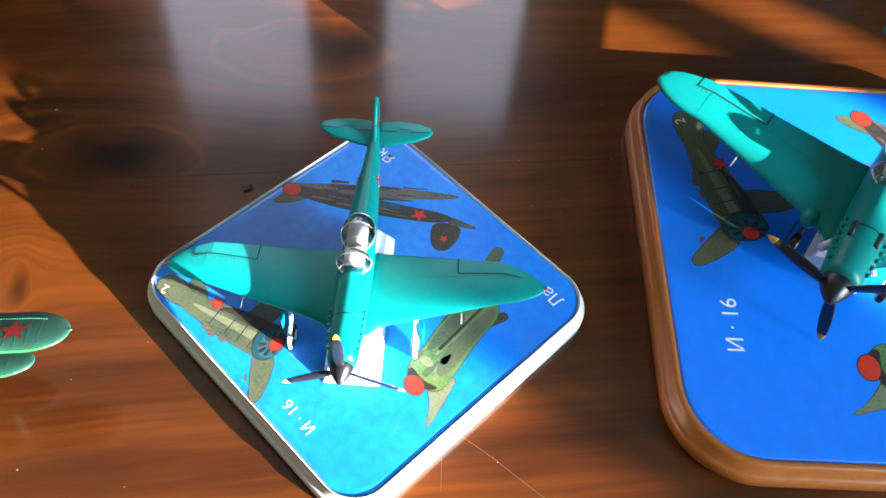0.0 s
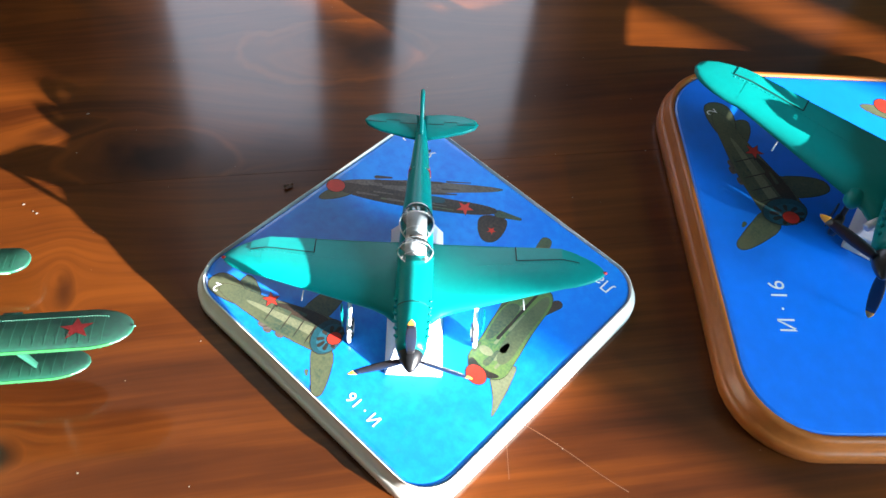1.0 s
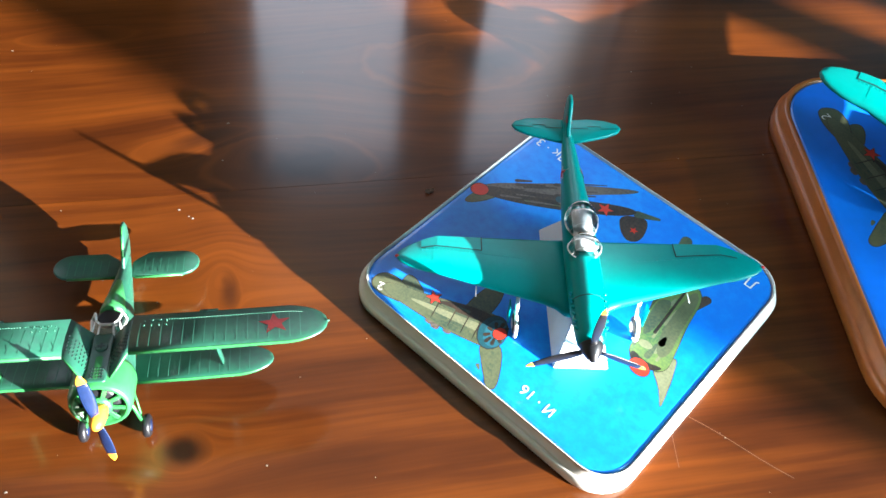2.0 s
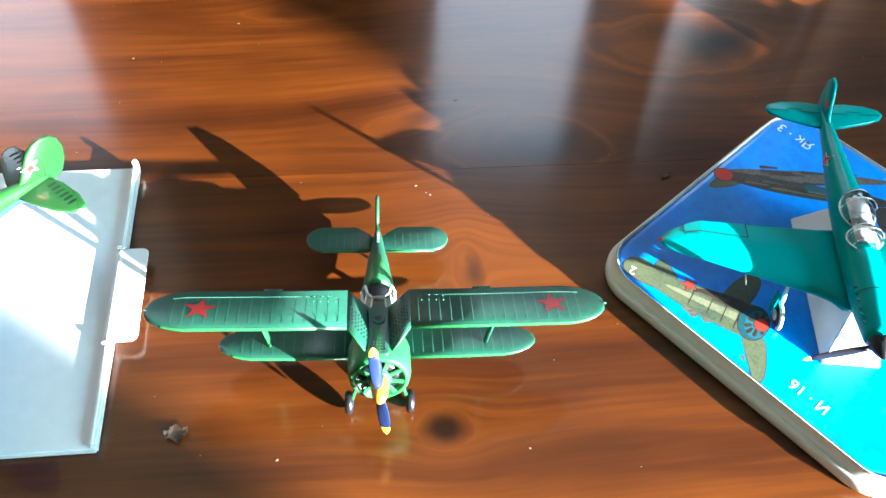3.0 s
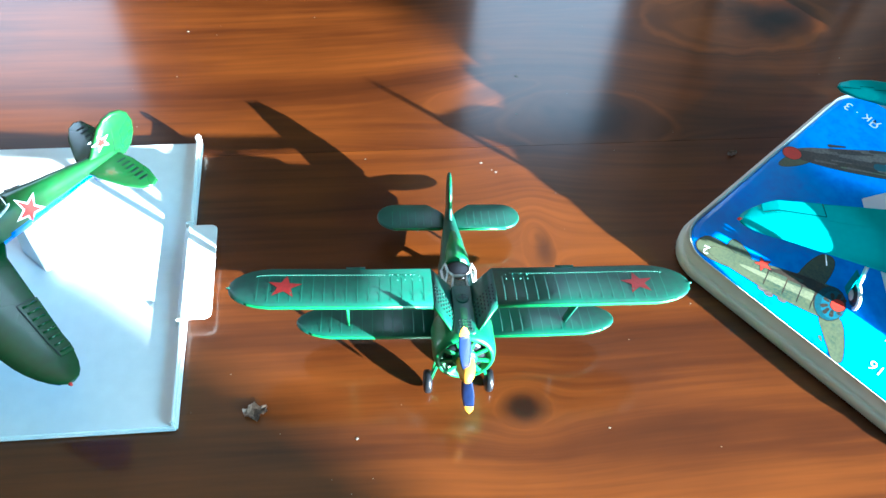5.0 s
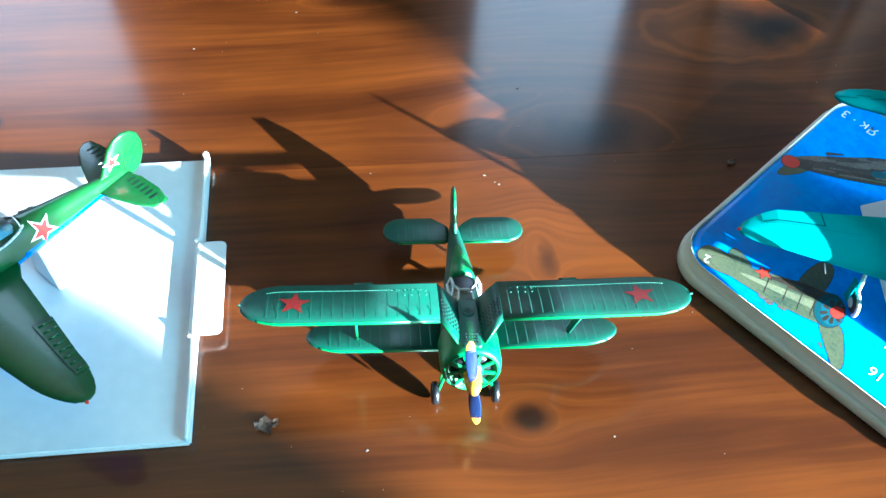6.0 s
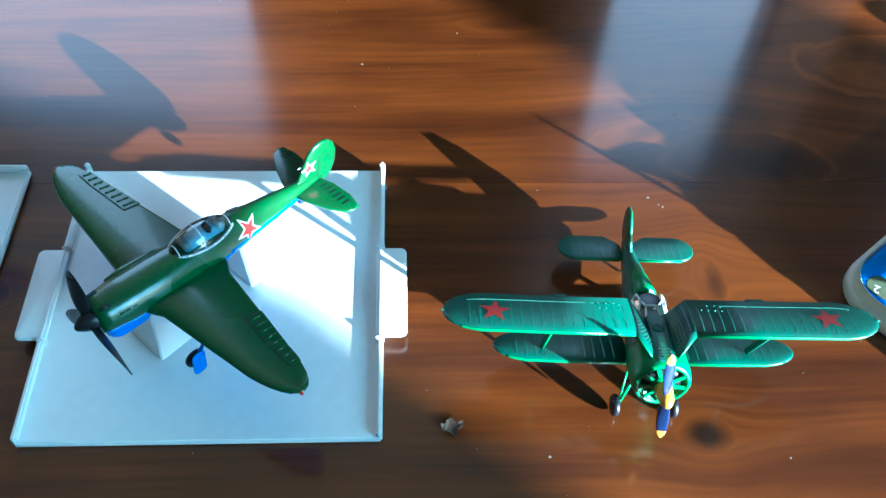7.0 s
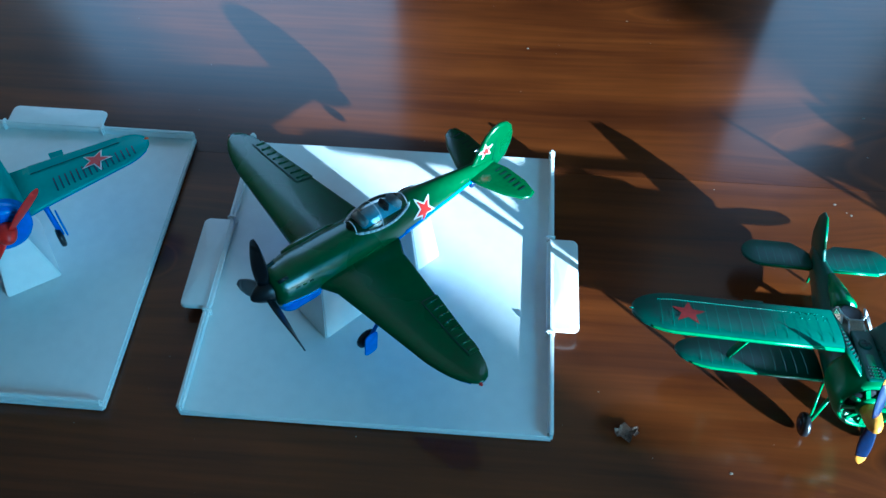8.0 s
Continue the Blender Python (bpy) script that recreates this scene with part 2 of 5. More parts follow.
SHEER = sheer("sheer_screen_cloth", 0.24)
CLEAR = thin_clear("clear_plastic")
FLAKE = shader("dry_flake", (0.25, 0.16, 0.11), 0.6, 0.3, 500, 0.2, second=(0.05, 0.03, 0.02))
DUST = shader("dust", (0.22, 0.17, 0.13), 0.8, 0.1, 400, 0.0)
CEILING = shader("ceiling_paint", (0.52, 0.41, 0.29), 0.9, 0.06, 3, 0.1)
PLASTER = shader("wall_plaster", (0.25, 0.18, 0.12), 0.9, 0.06, 3, 0.1)
BOARDS = shader("floor_boards", (0.16, 0.09, 0.05), 0.6, 0.2, 6, 0.1)
DARKWOOD = shader("dark_wood", (0.05, 0.022, 0.011), 0.45, 0.2, 20, 0.1)


# ---- mesh helpers ----
def finish(bm, name, material, smooth=True):
    bmesh.ops.recalc_face_normals(bm, faces=bm.faces)
    me = bpy.data.meshes.new(name)
    bm.to_mesh(me)
    bm.free()
    for p in me.polygons:
        p.use_smooth = smooth
    me.materials.append(material)
    return me


def part(name, bm, material, parent=None, label="", smooth=True):
    ob = new(name, finish(bm, name, material, smooth))
    if parent is not None:
        ob.parent = parent
    if label:
        tagged(ob, label)
    return ob


def thing(name, m, label, category, group="", kind=""):
    ob = new(name)
    ob.empty_display_size = 0.01
    ob.matrix_world = m
    return tagged(ob, label, category, group, kind)


def ring_loft(bm, rings, cap=True):
    """Skin a row of closed rings of equal count."""
    vs = [[bm.verts.new(p) for p in r] for r in rings]
    n = len(vs[0])
    for a, b in zip(vs, vs[1:]):
        for i in range(n):
            j = (i + 1) % n
            bm.faces.new((a[i], a[j], b[j], b[i]))
    if cap:
        for r, flip in ((vs[0], 1), (vs[-1], 0)):
            c = bm.verts.new(sum((v.co for v in r), Vector()) / n)
            for i in range(n):
                j = (i + 1) % n
                bm.faces.new((r[j], r[i], c) if flip else (r[i], r[j], c))
    return bm


def lathe(profile, axis="y", segs=20, at=(0, 0, 0)):
    """profile: rows of (along, radius)."""
    bm = bmesh.new()
    rings = []
    for a, r in profile:
        ring = []
        for i in range(segs):
            w = 2 * math.pi * i / segs
            c, s = r * math.cos(w), r * math.sin(w)
            p = {"x": (a, c, s), "y": (c, a, s), "z": (c, s, a)}[axis]
            ring.append(Vector(p) + Vector(at))
        rings.append(ring)
    return ring_loft(bm, rings)


def rod(a, b, r, segs=8, r2=None, bm=None):
    a, b = Vector(a), Vector(b)
    q = (b - a).to_track_quat("Z", "Y")
    bm = bm or bmesh.new()
    rings = []
    for p, rad in ((a, r), (b, r if r2 is None else r2)):
        rings.append([p + q @ Vector((rad * math.cos(2 * math.pi * i / segs), rad * math.sin(2 * math.pi * i / segs), 0)) for i in range(segs)])
    return ring_loft(bm, rings)


def box(cx, cy, cz, sx, sy, sz, bevel=0.0, bm=None):
    own = bmesh.new()
    bmesh.ops.create_cube(own, size=1.0)
    for v in own.verts:
        v.co = Vector((cx + v.co.x * sx, cy + v.co.y * sy, cz + v.co.z * sz))
    if bevel:
        bmesh.ops.bevel(own, geom=own.edges[:], offset=bevel, segments=2, affect="EDGES")
    if bm is None:
        return own
    me = bpy.data.meshes.new("tmp")
    own.to_mesh(me)
    own.free()
    bm.from_mesh(me)
    bpy.data.meshes.remove(me)
    return bm


def plate(outline, thick, place=lambda p, h: Vector((p[0], p[1], h)), inset=0.10):
    """A thin slab with rounded rim from a closed outline; place maps (outline point, height) to space."""
    cx = sum(p[0] for p in outline) / len(outline)
    cy = sum(p[1] for p in outline) / len(outline)
    size = max(max(abs(p[0] - cx), abs(p[1] - cy)) for p in outline)
    k = 1 - min(inset, 0.6 * thick / size + 0.02)
    k2 = 1 - (1 - k) * 0.3
    rings = []
    for f, h in ((k, -0.5), (k2, -0.38), (1, 0), (k2, 0.38), (k, 0.5)):
        rings.append([place((cx + (p[0] - cx) * f, cy + (p[1] - cy) * f), h * thick) for p in outline])
    return ring_loft(bmesh.new(), rings)


def rounded(w, h, r, segs=8):
    pts = []
    for cx, cy, a0 in ((w / 2 - r, h / 2 - r, 0), (-w / 2 + r, h / 2 - r, 90), (-w / 2 + r, -h / 2 + r, 180), (w / 2 - r, -h / 2 + r, 270)):
        for i in range(segs + 1):
            a = radians(a0 + 90 * i / segs)
            pts.append((cx + r * math.cos(a), cy + r * math.sin(a)))
    return pts


def star_points(r, turn=0.0):
    out = []
    for i in range(10):
        a = radians(90 + 36 * i) + turn
        q = r if i % 2 == 0 else r * 0.40
        out.append((q * math.cos(a), q * math.sin(a)))
    return out


def fan(points, centre):
    bm = bmesh.new()
    vs = [bm.verts.new(p) for p in points]
    c = bm.verts.new(centre)
    for i in range(len(vs)):
        bm.faces.new((vs[i], vs[(i + 1) % len(vs)], c))
    return bm


def ribbon(points, width, up=None, bm=None):
    """A low raised strip along points (x, y, z), lying on what is below."""
    bm = bm or bmesh.new()
    pts = [Vector(p) for p in points]
    rows = []
    for i, p in enumerate(pts):
        d = (pts[min(i + 1, len(pts) - 1)] - pts[max(i - 1, 0)]).normalized()
        s = d.cross(up or Vector((0, 0, 1))).normalized() * width / 2
        rows.append((bm.verts.new(p - s), bm.verts.new(p + s)))
    for (a, b), (c, d) in zip(rows, rows[1:]):
        bm.faces.new((a, b, d, c))
    return bm


def letters(text, size, material, parent, m, label="", squeeze=1.0):
    cu = bpy.data.curves.new("letters", "FONT")
    cu.body, cu.size, cu.extrude = text, size, 0.000008
    cu.align_x, cu.align_y = "CENTER", "CENTER"
    tmp = new("tmp_letters", cu)
    bpy.context.view_layer.update()
    me = bpy.data.meshes.new_from_object(tmp.evaluated_get(bpy.context.evaluated_depsgraph_get()))
    bpy.data.objects.remove(tmp)
    me.materials.clear()
    me.materials.append(material)
    ob = new("printed_letters", me)
    ob.parent = parent
    ob.matrix_local = m @ Matrix.Diagonal((squeeze, 1, 1, 1))
    if label:
        tagged(ob, label)
    return ob


class Wing:
    """A tapered wing half. rows: (x, leading y, trailing y, z, thickness); the nose points to -y."""

    def __init__(self, rows, side):
        self.rows, self.side = sorted(rows), side

    def at(self, x):
        r = self.rows
        x = min(max(x, r[0][0]), r[-1][0])
        for a, b in zip(r, r[1:]):
            if a[0] <= x <= b[0]:
                f = (x - a[0]) / (b[0] - a[0])
                return [p + (q - p) * f for p, q in zip(a, b)]
        return list(r[-1])

    @staticmethod
    def half(u):
        return 2.97 * math.sqrt(max(u, 0)) * 0.5 - 0.63 * u - 1.758 * u * u + 1.4215 * u ** 3 - 0.5075 * u ** 4

    def top(self, x, u, lift=0.0):
        _, le, te, z, th = self.at(x)
        return Vector((x * self.side, le + (te - le) * u, z + th * self.half(u) * 1.1 + 0.04 * th + lift))

    def mesh(self, u0=0.0, u1=1.0, x0=None, x1=None, lift=0.0, cuts=10):
        xs = [r[0] for r in self.rows]
        if x0 is not None:
            xs = [x0] + [x for x in xs if x0 < x < x1] + [x1]
        rings = []
        for x in xs:
            _, le, te, z, th = self.at(x)
            us = [u0 + (u1 - u0) * (0.5 - 0.5 * math.cos(math.pi * i / cuts)) for i in range(cuts + 1)]
            ring = [self.top(x, u, lift) for u in us]
            for u in reversed(us):
                ring.append(Vector((x * self.side, le + (te - le) * u, z - th * self.half(u) * 0.62 - 0.04 * th - lift * 0.5)))
            rings.append(ring)
        return ring_loft(bmesh.new(), rings)

    def line(self, pts, width, lift=0.00012, bm=None):
        return ribbon([self.top(x, u, lift) for x, u in pts], width, bm=bm)

    def star(self, x, u, r, lift, turn=0.0):
        _, le, te, _, _ = self.at(x)
        pts = []
        for px, py in star_points(r, turn):
            xx = x + px * self.side
            _, le2, te2, _, _ = self.at(xx)
            yy = le + (te - le) * u + py
            pts.append(self.top(xx, (yy - le2) / (te2 - le2), lift))
        return fan(pts, self.top(x, u, lift))


def tip_rows(x0, x1, le0, te0, z0, th0, le1, te1, z1, th1, n=6):
    """A straight panel out to x0.., rounded off towards x1."""
    rows = []
    for i in range(n + 1):
        f = math.sin(0.5 * math.pi * i / n)
        c = math.sqrt(max(0.0, 1 - f ** 2.4)) * 0.94 + 0.06
        m0, m1 = (le0 + te0) / 2, (le1 + te1) / 2
        half = (te0 - le0) / 2 + ((te1 - le1) / 2 - (te0 - le0) / 2) * f
        mid = m0 + (m1 - m0) * f
        rows.append((x0 + (x1 - x0) * f, mid - half * c, mid + half * c, z0 + (z1 - z0) * f, (th0 + (th1 - th0) * f) * (0.35 + 0.65 * c)))
    return rows


class Hull:
    """A fuselage from stations (y, z middle, half width, up, down, squareness)."""

    def __init__(self, rows):
        self.rows = sorted(rows)

    def at(self, y):
        r = self.rows
        y = min(max(y, r[0][0]), r[-1][0])
        for a, b in zip(r, r[1:]):
            if a[0] <= y <= b[0]:
                f = (y - a[0]) / max(1e-9, b[0] - a[0])
                f = f * f * (3 - 2 * f) * 0.35 + f * 0.65
                return [p + (q - p) * f for p, q in zip(a, b)]
        return list(r[-1])

    def point(self, y, w, lift=0.0):
        """w: degrees, 0 to the right (+x), 90 on top."""
        _, z, hw, up, dn, k = self.at(y)
        c, s = math.cos(radians(w)), math.sin(radians(w))
        h = up if s >= 0 else dn
        px = math.copysign(abs(c) ** (2 / k), c) * (hw + lift)
        pz = math.copysign(abs(s) ** (2 / k), s) * (h + lift)
        return Vector((px, y, z + pz))

    def mesh(self, w0=0, w1=360, segs=28, steps=30, y0=None, y1=None, lift=0.0):
        a, b = (self.rows[0][0] if y0 is None else y0), (self.rows[-1][0] if y1 is None else y1)
        ys = sorted({a + (b - a) * i / steps for i in range(steps + 1)} | {r[0] for r in self.rows if a < r[0] < b})
        bm = bmesh.new()
        if w1 - w0 >= 360:
            return ring_loft(bm, [[self.point(y, w0 + 360 * i / segs, lift) for i in range(segs)] for y in ys])
        rings = [[self.point(y, w0 + (w1 - w0) * i / segs, lift) for i in range(segs + 1)] for y in ys]
        return ring_loft(bm, rings)

    def star(self, y, w, r, lift, turn=0.0):
        _, z, hw, up, dn, k = self.at(y)
        rad = (hw + up) / 2
        pts = [self.point(y + px, w + math.degrees(py / rad) * (1 if math.cos(radians(w)) > 0 else -1), lift) for px, py in star_points(r, turn)]
        return fan(pts, self.point(y, w, lift))


def blade(length, width, root, material, tip_material, parent, m, tip=0.2, twist=35):
    """One airscrew blade along +z from its root, with a painted tip."""
    def section(f):
        w = width * (0.45 + 0.75 * math.sin(math.pi * (0.12 + 0.80 * f) ** 0.9)) * (1 if f < 0.85 else math.sqrt(max(0.02, 1 - ((f - 0.85) / 0.15) ** 2)))
        tw = radians(twist * (1 - 0.7 * f))
        th = width * 0.28 * (1 - 0.6 * f)
        ring = []
        for i in range(10):
            a = 2 * math.pi * i / 10
            px, py = w / 2 * math.cos(a), th / 2 * math.sin(a)
            ring.append(m @ Vector((px * math.cos(tw) - py * math.sin(tw), px * math.sin(tw) + py * math.cos(tw), root + (length - root) * f)))
        return ring
    cut = 1 - tip
    b = part("blade", ring_loft(bmesh.new(), [section(cut * i / 8) for i in range(9)]), material, parent)
    if tip_material:
        part("blade_tip", ring_loft(bmesh.new(), [section(cut + tip * i / 6) for i in range(7)]), tip_material, b, "painted blade tip")
    else:
        b2 = b.data
        bm = bmesh.new()
        bm.from_mesh(b2)
        ring_loft(bm, [section(cut + tip * i / 6) for i in range(7)])
        bm.to_mesh(b2)
        bm.free()
    return b


def wheel(parent, at, r, w, tyre, hub, axis="x"):
    t = lathe([(-w * 0.5, r * 0.55), (-w * 0.5, r * 0.8), (-w * 0.3, r * 0.97), (0, r), (w * 0.3, r * 0.97), (w * 0.5, r * 0.8), (w * 0.5, r * 0.55)], axis, 20, at)
    ob = part("wheel", t, tyre, parent)
    part("wheel_hub", lathe([(-w * 0.58, r * 0.12), (-w * 0.55, r * 0.5), (w * 0.55, r * 0.5), (w * 0.58, r * 0.12)], axis, 14, at), hub, ob)
    return ob


# ---- the room and the table ----
def panel(name, cx, cy, cz, sx, sy, sz, material, label, category, bevel=0.0):
    ob = new(name, finish(box(cx, cy, cz, sx, sy, sz, bevel), name, material, False))
    return tagged(ob, label, category, kind="structure")


def wall_with_window(name, axis, at, span, hole, lo, hi):
    """A wall 0.12 thick across axis at the given place, with one rectangular opening."""
    bm = bmesh.new()
    a0, a1 = span
    h0, h1, z0, z1 = hole
    for b0, b1, c0, c1 in ((a0, h0, lo, hi), (h1, a1, lo, hi), (h0, h1, lo, z0), (h0, h1, z1, hi)):
        if axis == "y":
            box((b0 + b1) / 2, at, (c0 + c1) / 2, b1 - b0, 0.12, c1 - c0, 0, bm)
        else:
            box(at, (b0 + b1) / 2, (c0 + c1) / 2, 0.12, b1 - b0, c1 - c0, 0, bm)
    ob = new(name, finish(bm, name, PLASTER, False))
    return tagged(ob, "plain pale plaster wall with a window opening", "wall", kind="structure")


FLOOR, CEIL = -0.75, 1.75
panel("floor", 0, -0.4, FLOOR - 0.05, 3.6, 4.3, 0.1, BOARDS, "plain dark wooden floor under the table", "floor")
panel("ceiling", 0, -0.4, CEIL + 0.05, 3.6, 4.3, 0.1, CEILING, "plain pale ceiling", "ceiling")
wall_with_window("wall_north", "y", 1.68, (-1.8, 1.8), (-1.65, 0.42, 0.47, 1.66), FLOOR, CEIL)
# the opening's edges are set to bound the sun patches on the table
wall_with_window("wall_east", "x", 1.74, (-2.49, 1.62), (-1.204, -0.625, 0.12, 1.45), FLOOR, CEIL)
def folded_screen(y0, y1, z0, z1):
    """A narrow sheet in soft folds, an unseen blocker for the sun."""
    bm = bmesh.new()
    n = 24
    rows = []
    for i in range(n + 1):
        y, x = y0 + (y1 - y0) * i / n, 0.006 * math.sin(2 * math.pi * i / 6)
        rows.append([bm.verts.new((x + e, y, z)) for e, z in ((-0.0006, z0), (-0.0006, z1), (0.0006, z1), (0.0006, z0))])
    for a, b in zip(rows, rows[1:]):
        for i in range(4):
            j = (i + 1) % 4
            bm.faces.new((a[i], a[j], b[j], b[i]))
    bm.faces.new(rows[0])
    bm.faces.new(rows[-1][::-1])
    return bm


# unseen sheet and bar, added to shade strips of the table from the sun
window = thing("window_1", pose(1.74, 0, 0), "window opening with an added sheer screen and blocking bar", "window", kind="structure")
part("sheer_screen", folded_screen(-0.968, -0.839, 0.12, 1.45), SHEER, window, "narrow sheer screen added to dim the sun")
part("sun_blocking_bar", box(0, -0.712, 0.785, 0.02, 0.030, 1.33, 0.002), WHITE, window, smooth=False)
panel("wall_south", 0, -2.55, 0.5, 3.6, 0.12, 2.5, PLASTER, "plain pale plaster wall", "wall")
panel("wall_west", -1.74, -0.435, 0.5, 0.12, 4.11, 2.5, PLASTER, "plain pale plaster wall", "wall")

table = thing("table", pose(0, 0, 0, 0, 0, 7.2), "glossy varnished reddish-brown pine table with dark knots", "table")
for y0, y1 in ((-0.34, -0.152), (-0.152, 0.0385), (0.0385, 0.2225), (0.2225, 0.372)):
    part("plank", box(-0.1, (y0 + y1) / 2, -0.0125, 1.9, y1 - y0 - 0.00016, 0.025), WOOD, table, smooth=False)
for sx in (-0.98, 0.78):
    for sy in (-0.27, 0.33):
        part("leg", box(sx, sy, -0.3875, 0.07, 0.07, 0.725, 0.004), DARKWOOD, table, smooth=False)
part("apron", box(-0.1, 0.33, -0.075, 1.68, 0.022, 0.10, 0.002), DARKWOOD, table, smooth=False)
part("apron", box(-0.1, -0.27, -0.075, 1.68, 0.022, 0.10, 0.002), DARKWOOD, table, smooth=False)


# ---- display trays with a printed card ----
def tray(name, centre, turn, side, corner, height, rim, rim_material, card, label):
    ob = thing(name, pose(centre[0], centre[1], 0, 0, 0, turn), label, "display tray", "display trays")
    bm = bmesh.new()

    def scaled(d, z):
        return [Vector((x, y, z)) for x, y in rounded(side - 2 * d, side - 2 * d, corner - d * 0.9, 10)]
    step = height * 0.52
    rings = [scaled(0.0012, 0.0), scaled(0.0, 0.001), scaled(0.0, step - 0.0006), scaled(0.0008, step), scaled(0.0016, step + 0.0004),
             scaled(0.0018, height - 0.0012), scaled(0.0026, height), scaled(rim - 0.0005, height), scaled(rim, height - 0.0004), scaled(rim, height - 0.0016)]
    ring_loft(bm, rings)
    part("rim", bm, rim_material, ob)
    inner = rounded(side - 2 * rim - 0.0006, side - 2 * rim - 0.0006, corner - rim * 0.9, 10)
    part("picture_card", plate(inner, 0.0012, lambda p, h: Vector((p[0], p[1], height - 0.0016 + 0.0006 + h))), card, ob, smooth=False)
    return ob, height - 0.0004


def print_shape(name, pts, z, material, parent, s):
    """A printed patch of the picture; pts in the card's own metres."""
    bm = bmesh.new()
    vs = [bm.verts.new((x * s, y * s, z)) for x, y in pts]
    bm.faces.new(vs)
    bmesh.ops.triangulate(bm, faces=bm.faces[:])
    return part(name, bm, material, parent, smooth=False)


def blob(cx, cy, rx, ry, turn=0.0, n=18, power=1.0):
    a = radians(turn)
    out = []
    for i in range(n):
        w = 2 * math.pi * i / n
        px = rx * math.copysign(abs(math.cos(w)) ** power, math.cos(w))
        py = ry * math.copysign(abs(math.sin(w)) ** power, math.sin(w))
        out.append((cx + px * math.cos(a) - py * math.sin(a), cy + px * math.sin(a) + py * math.cos(a)))
    return out


def taper(a, b, wa, wb, n=5):
    """A tapering rounded bar from a to b."""
    ax, ay, bx, by = *a, *b
    d = math.hypot(bx - ax, by - ay)
    ux, uy = (bx - ax) / d, (by - ay) / d
    out = []
    for i in range(n + 1):
        w = radians(-90 + 180 * i / n)
        out.append((bx + wb / 2 * (ux * math.cos(w) - uy * math.sin(w)), by + wb / 2 * (uy * math.cos(w) + ux * math.sin(w))))
    for i in range(n + 1):
        w = radians(90 + 180 * i / n)
        out.append((ax + wa / 2 * (ux * math.cos(w) - uy * math.sin(w)), ay + wa / 2 * (uy * math.cos(w) + ux * math.sin(w))))
    return out


def card_art(ob, z, s):
    """The card's picture: three fighters in flight and their captions. The captions read along +x of the card."""
    art = part("printed_picture", fan([Vector((x * s, y * s, z - 0.0001)) for x, y in blob(0.005, 0.03, 0.001, 0.001)], Vector((0.005 * s, 0.03 * s, z - 0.0001))), PRINT_DARK, ob)
    E = 0.000012

    def put(n, pts, k, mat):
        if len(pts) > 9 and mat is not PRINT_DARK:
            cx, cy = sum(p[0] for p in pts) / len(pts), sum(p[1] for p in pts) / len(pts)
            edge = []
            for px, py in pts:
                d = math.hypot(px - cx, py - cy) or 1
                edge.append((px + (px - cx) / d * 0.00030, py + (py - cy) / d * 0.00030))
            print_shape("printed_outline", edge, z + E * (k - 0.5), PRINT_DARK, art, s)
        print_shape(n, pts, z + E * k, mat, art, s)

    def shade(a, b, w, mat, k, count, seed):
        """Loose brush strokes of another tone along a to b."""
        rn = random.Random(seed)
        for i in range(count):
            f, g = rn.uniform(0.05, 0.75), rn.uniform(0.08, 0.22)
            o = rn.uniform(-0.5, 0.5) * w
            dx, dy = b[0] - a[0], b[1] - a[1]
            d = math.hypot(dx, dy)
            nx, ny = -dy / d * o, dx / d * o
            t = rn.uniform(0.10, 0.26) * w
            print_shape("brush_stroke", taper((a[0] + dx * f + nx, a[1] + dy * f + ny), (a[0] + dx * (f + g) + nx, a[1] + dy * (f + g) + ny), t, t * 0.5, 3), z + E * k + 0.0000012 * i, mat, art, s)
    def smooth(pts, n=2):
        """Round off a polygon's corners."""
        for _ in range(n):
            pts = [((1 - f) * a[0] + f * b[0], (1 - f) * a[1] + f * b[1]) for a, b in zip(pts, pts[1:] + pts[:1]) for f in (0.25, 0.75)]
        return pts

    def along(pts):
        """Points (along the stubby fighter's axis, across it) on the card."""
        return smooth([(0.0058 + 0.953 * a - 0.302 * b, 0.0385 + 0.302 * a + 0.953 * b) for a, b in pts])
    # stubby radial fighter
    put("printed_wing", smooth([(0.0200, 0.0400), (0.0110, 0.0370), (0.0130, 0.0240), (0.0165, 0.0215), (0.0200, 0.0250)]), 1, PRINT_OLIVE)
    put("printed_wing", smooth([(0.0085, 0.0440), (0.0005, 0.0395), (-0.0070, 0.0510), (-0.0085, 0.0552), (-0.0060, 0.0565), (-0.0020, 0.0530)]), 1, PRINT_SAND)
    put("printed_tailplane", along([(0.026, -0.002), (0.0330, -0.0080), (0.0370, -0.0085), (0.0370, -0.002)]), 1, PRINT_OLIVE)
    put("printed_fin", along([(0.0270, 0.0010), (0.0340, -0.0030), (0.0400, -0.0055), (0.0450, -0.0050), (0.0470, 0.0000), (0.0440, 0.0035), (0.0330, 0.0040)]), 2, PRINT_SAND)
    put("printed_hull", along([(-0.002, -0.0068), (0.0080, -0.0068), (0.0190, -0.0046), (0.0300, -0.0032), (0.0420, -0.0022), (0.0420, 0.0022), (0.0300, 0.0044), (0.0190, 0.0062), (0.0080, 0.0070), (-0.002, 0.0068)]), 3, PRINT_SAND)
    put("printed_hull", along([(0.0020, -0.0066), (0.0120, -0.0062), (0.0220, -0.0036), (0.0220, -0.0014), (0.0120, -0.0016), (0.0020, -0.0022)]), 4, PRINT_DARK)
    print_shape("printed_highlight", along([(0.0010, -0.0012), (0.0160, -0.0006), (0.0310, 0.0000), (0.0310, 0.0014), (0.0160, 0.0020), (0.0010, 0.0024)]), z + E * 5, PRINT_PALE, art, s)
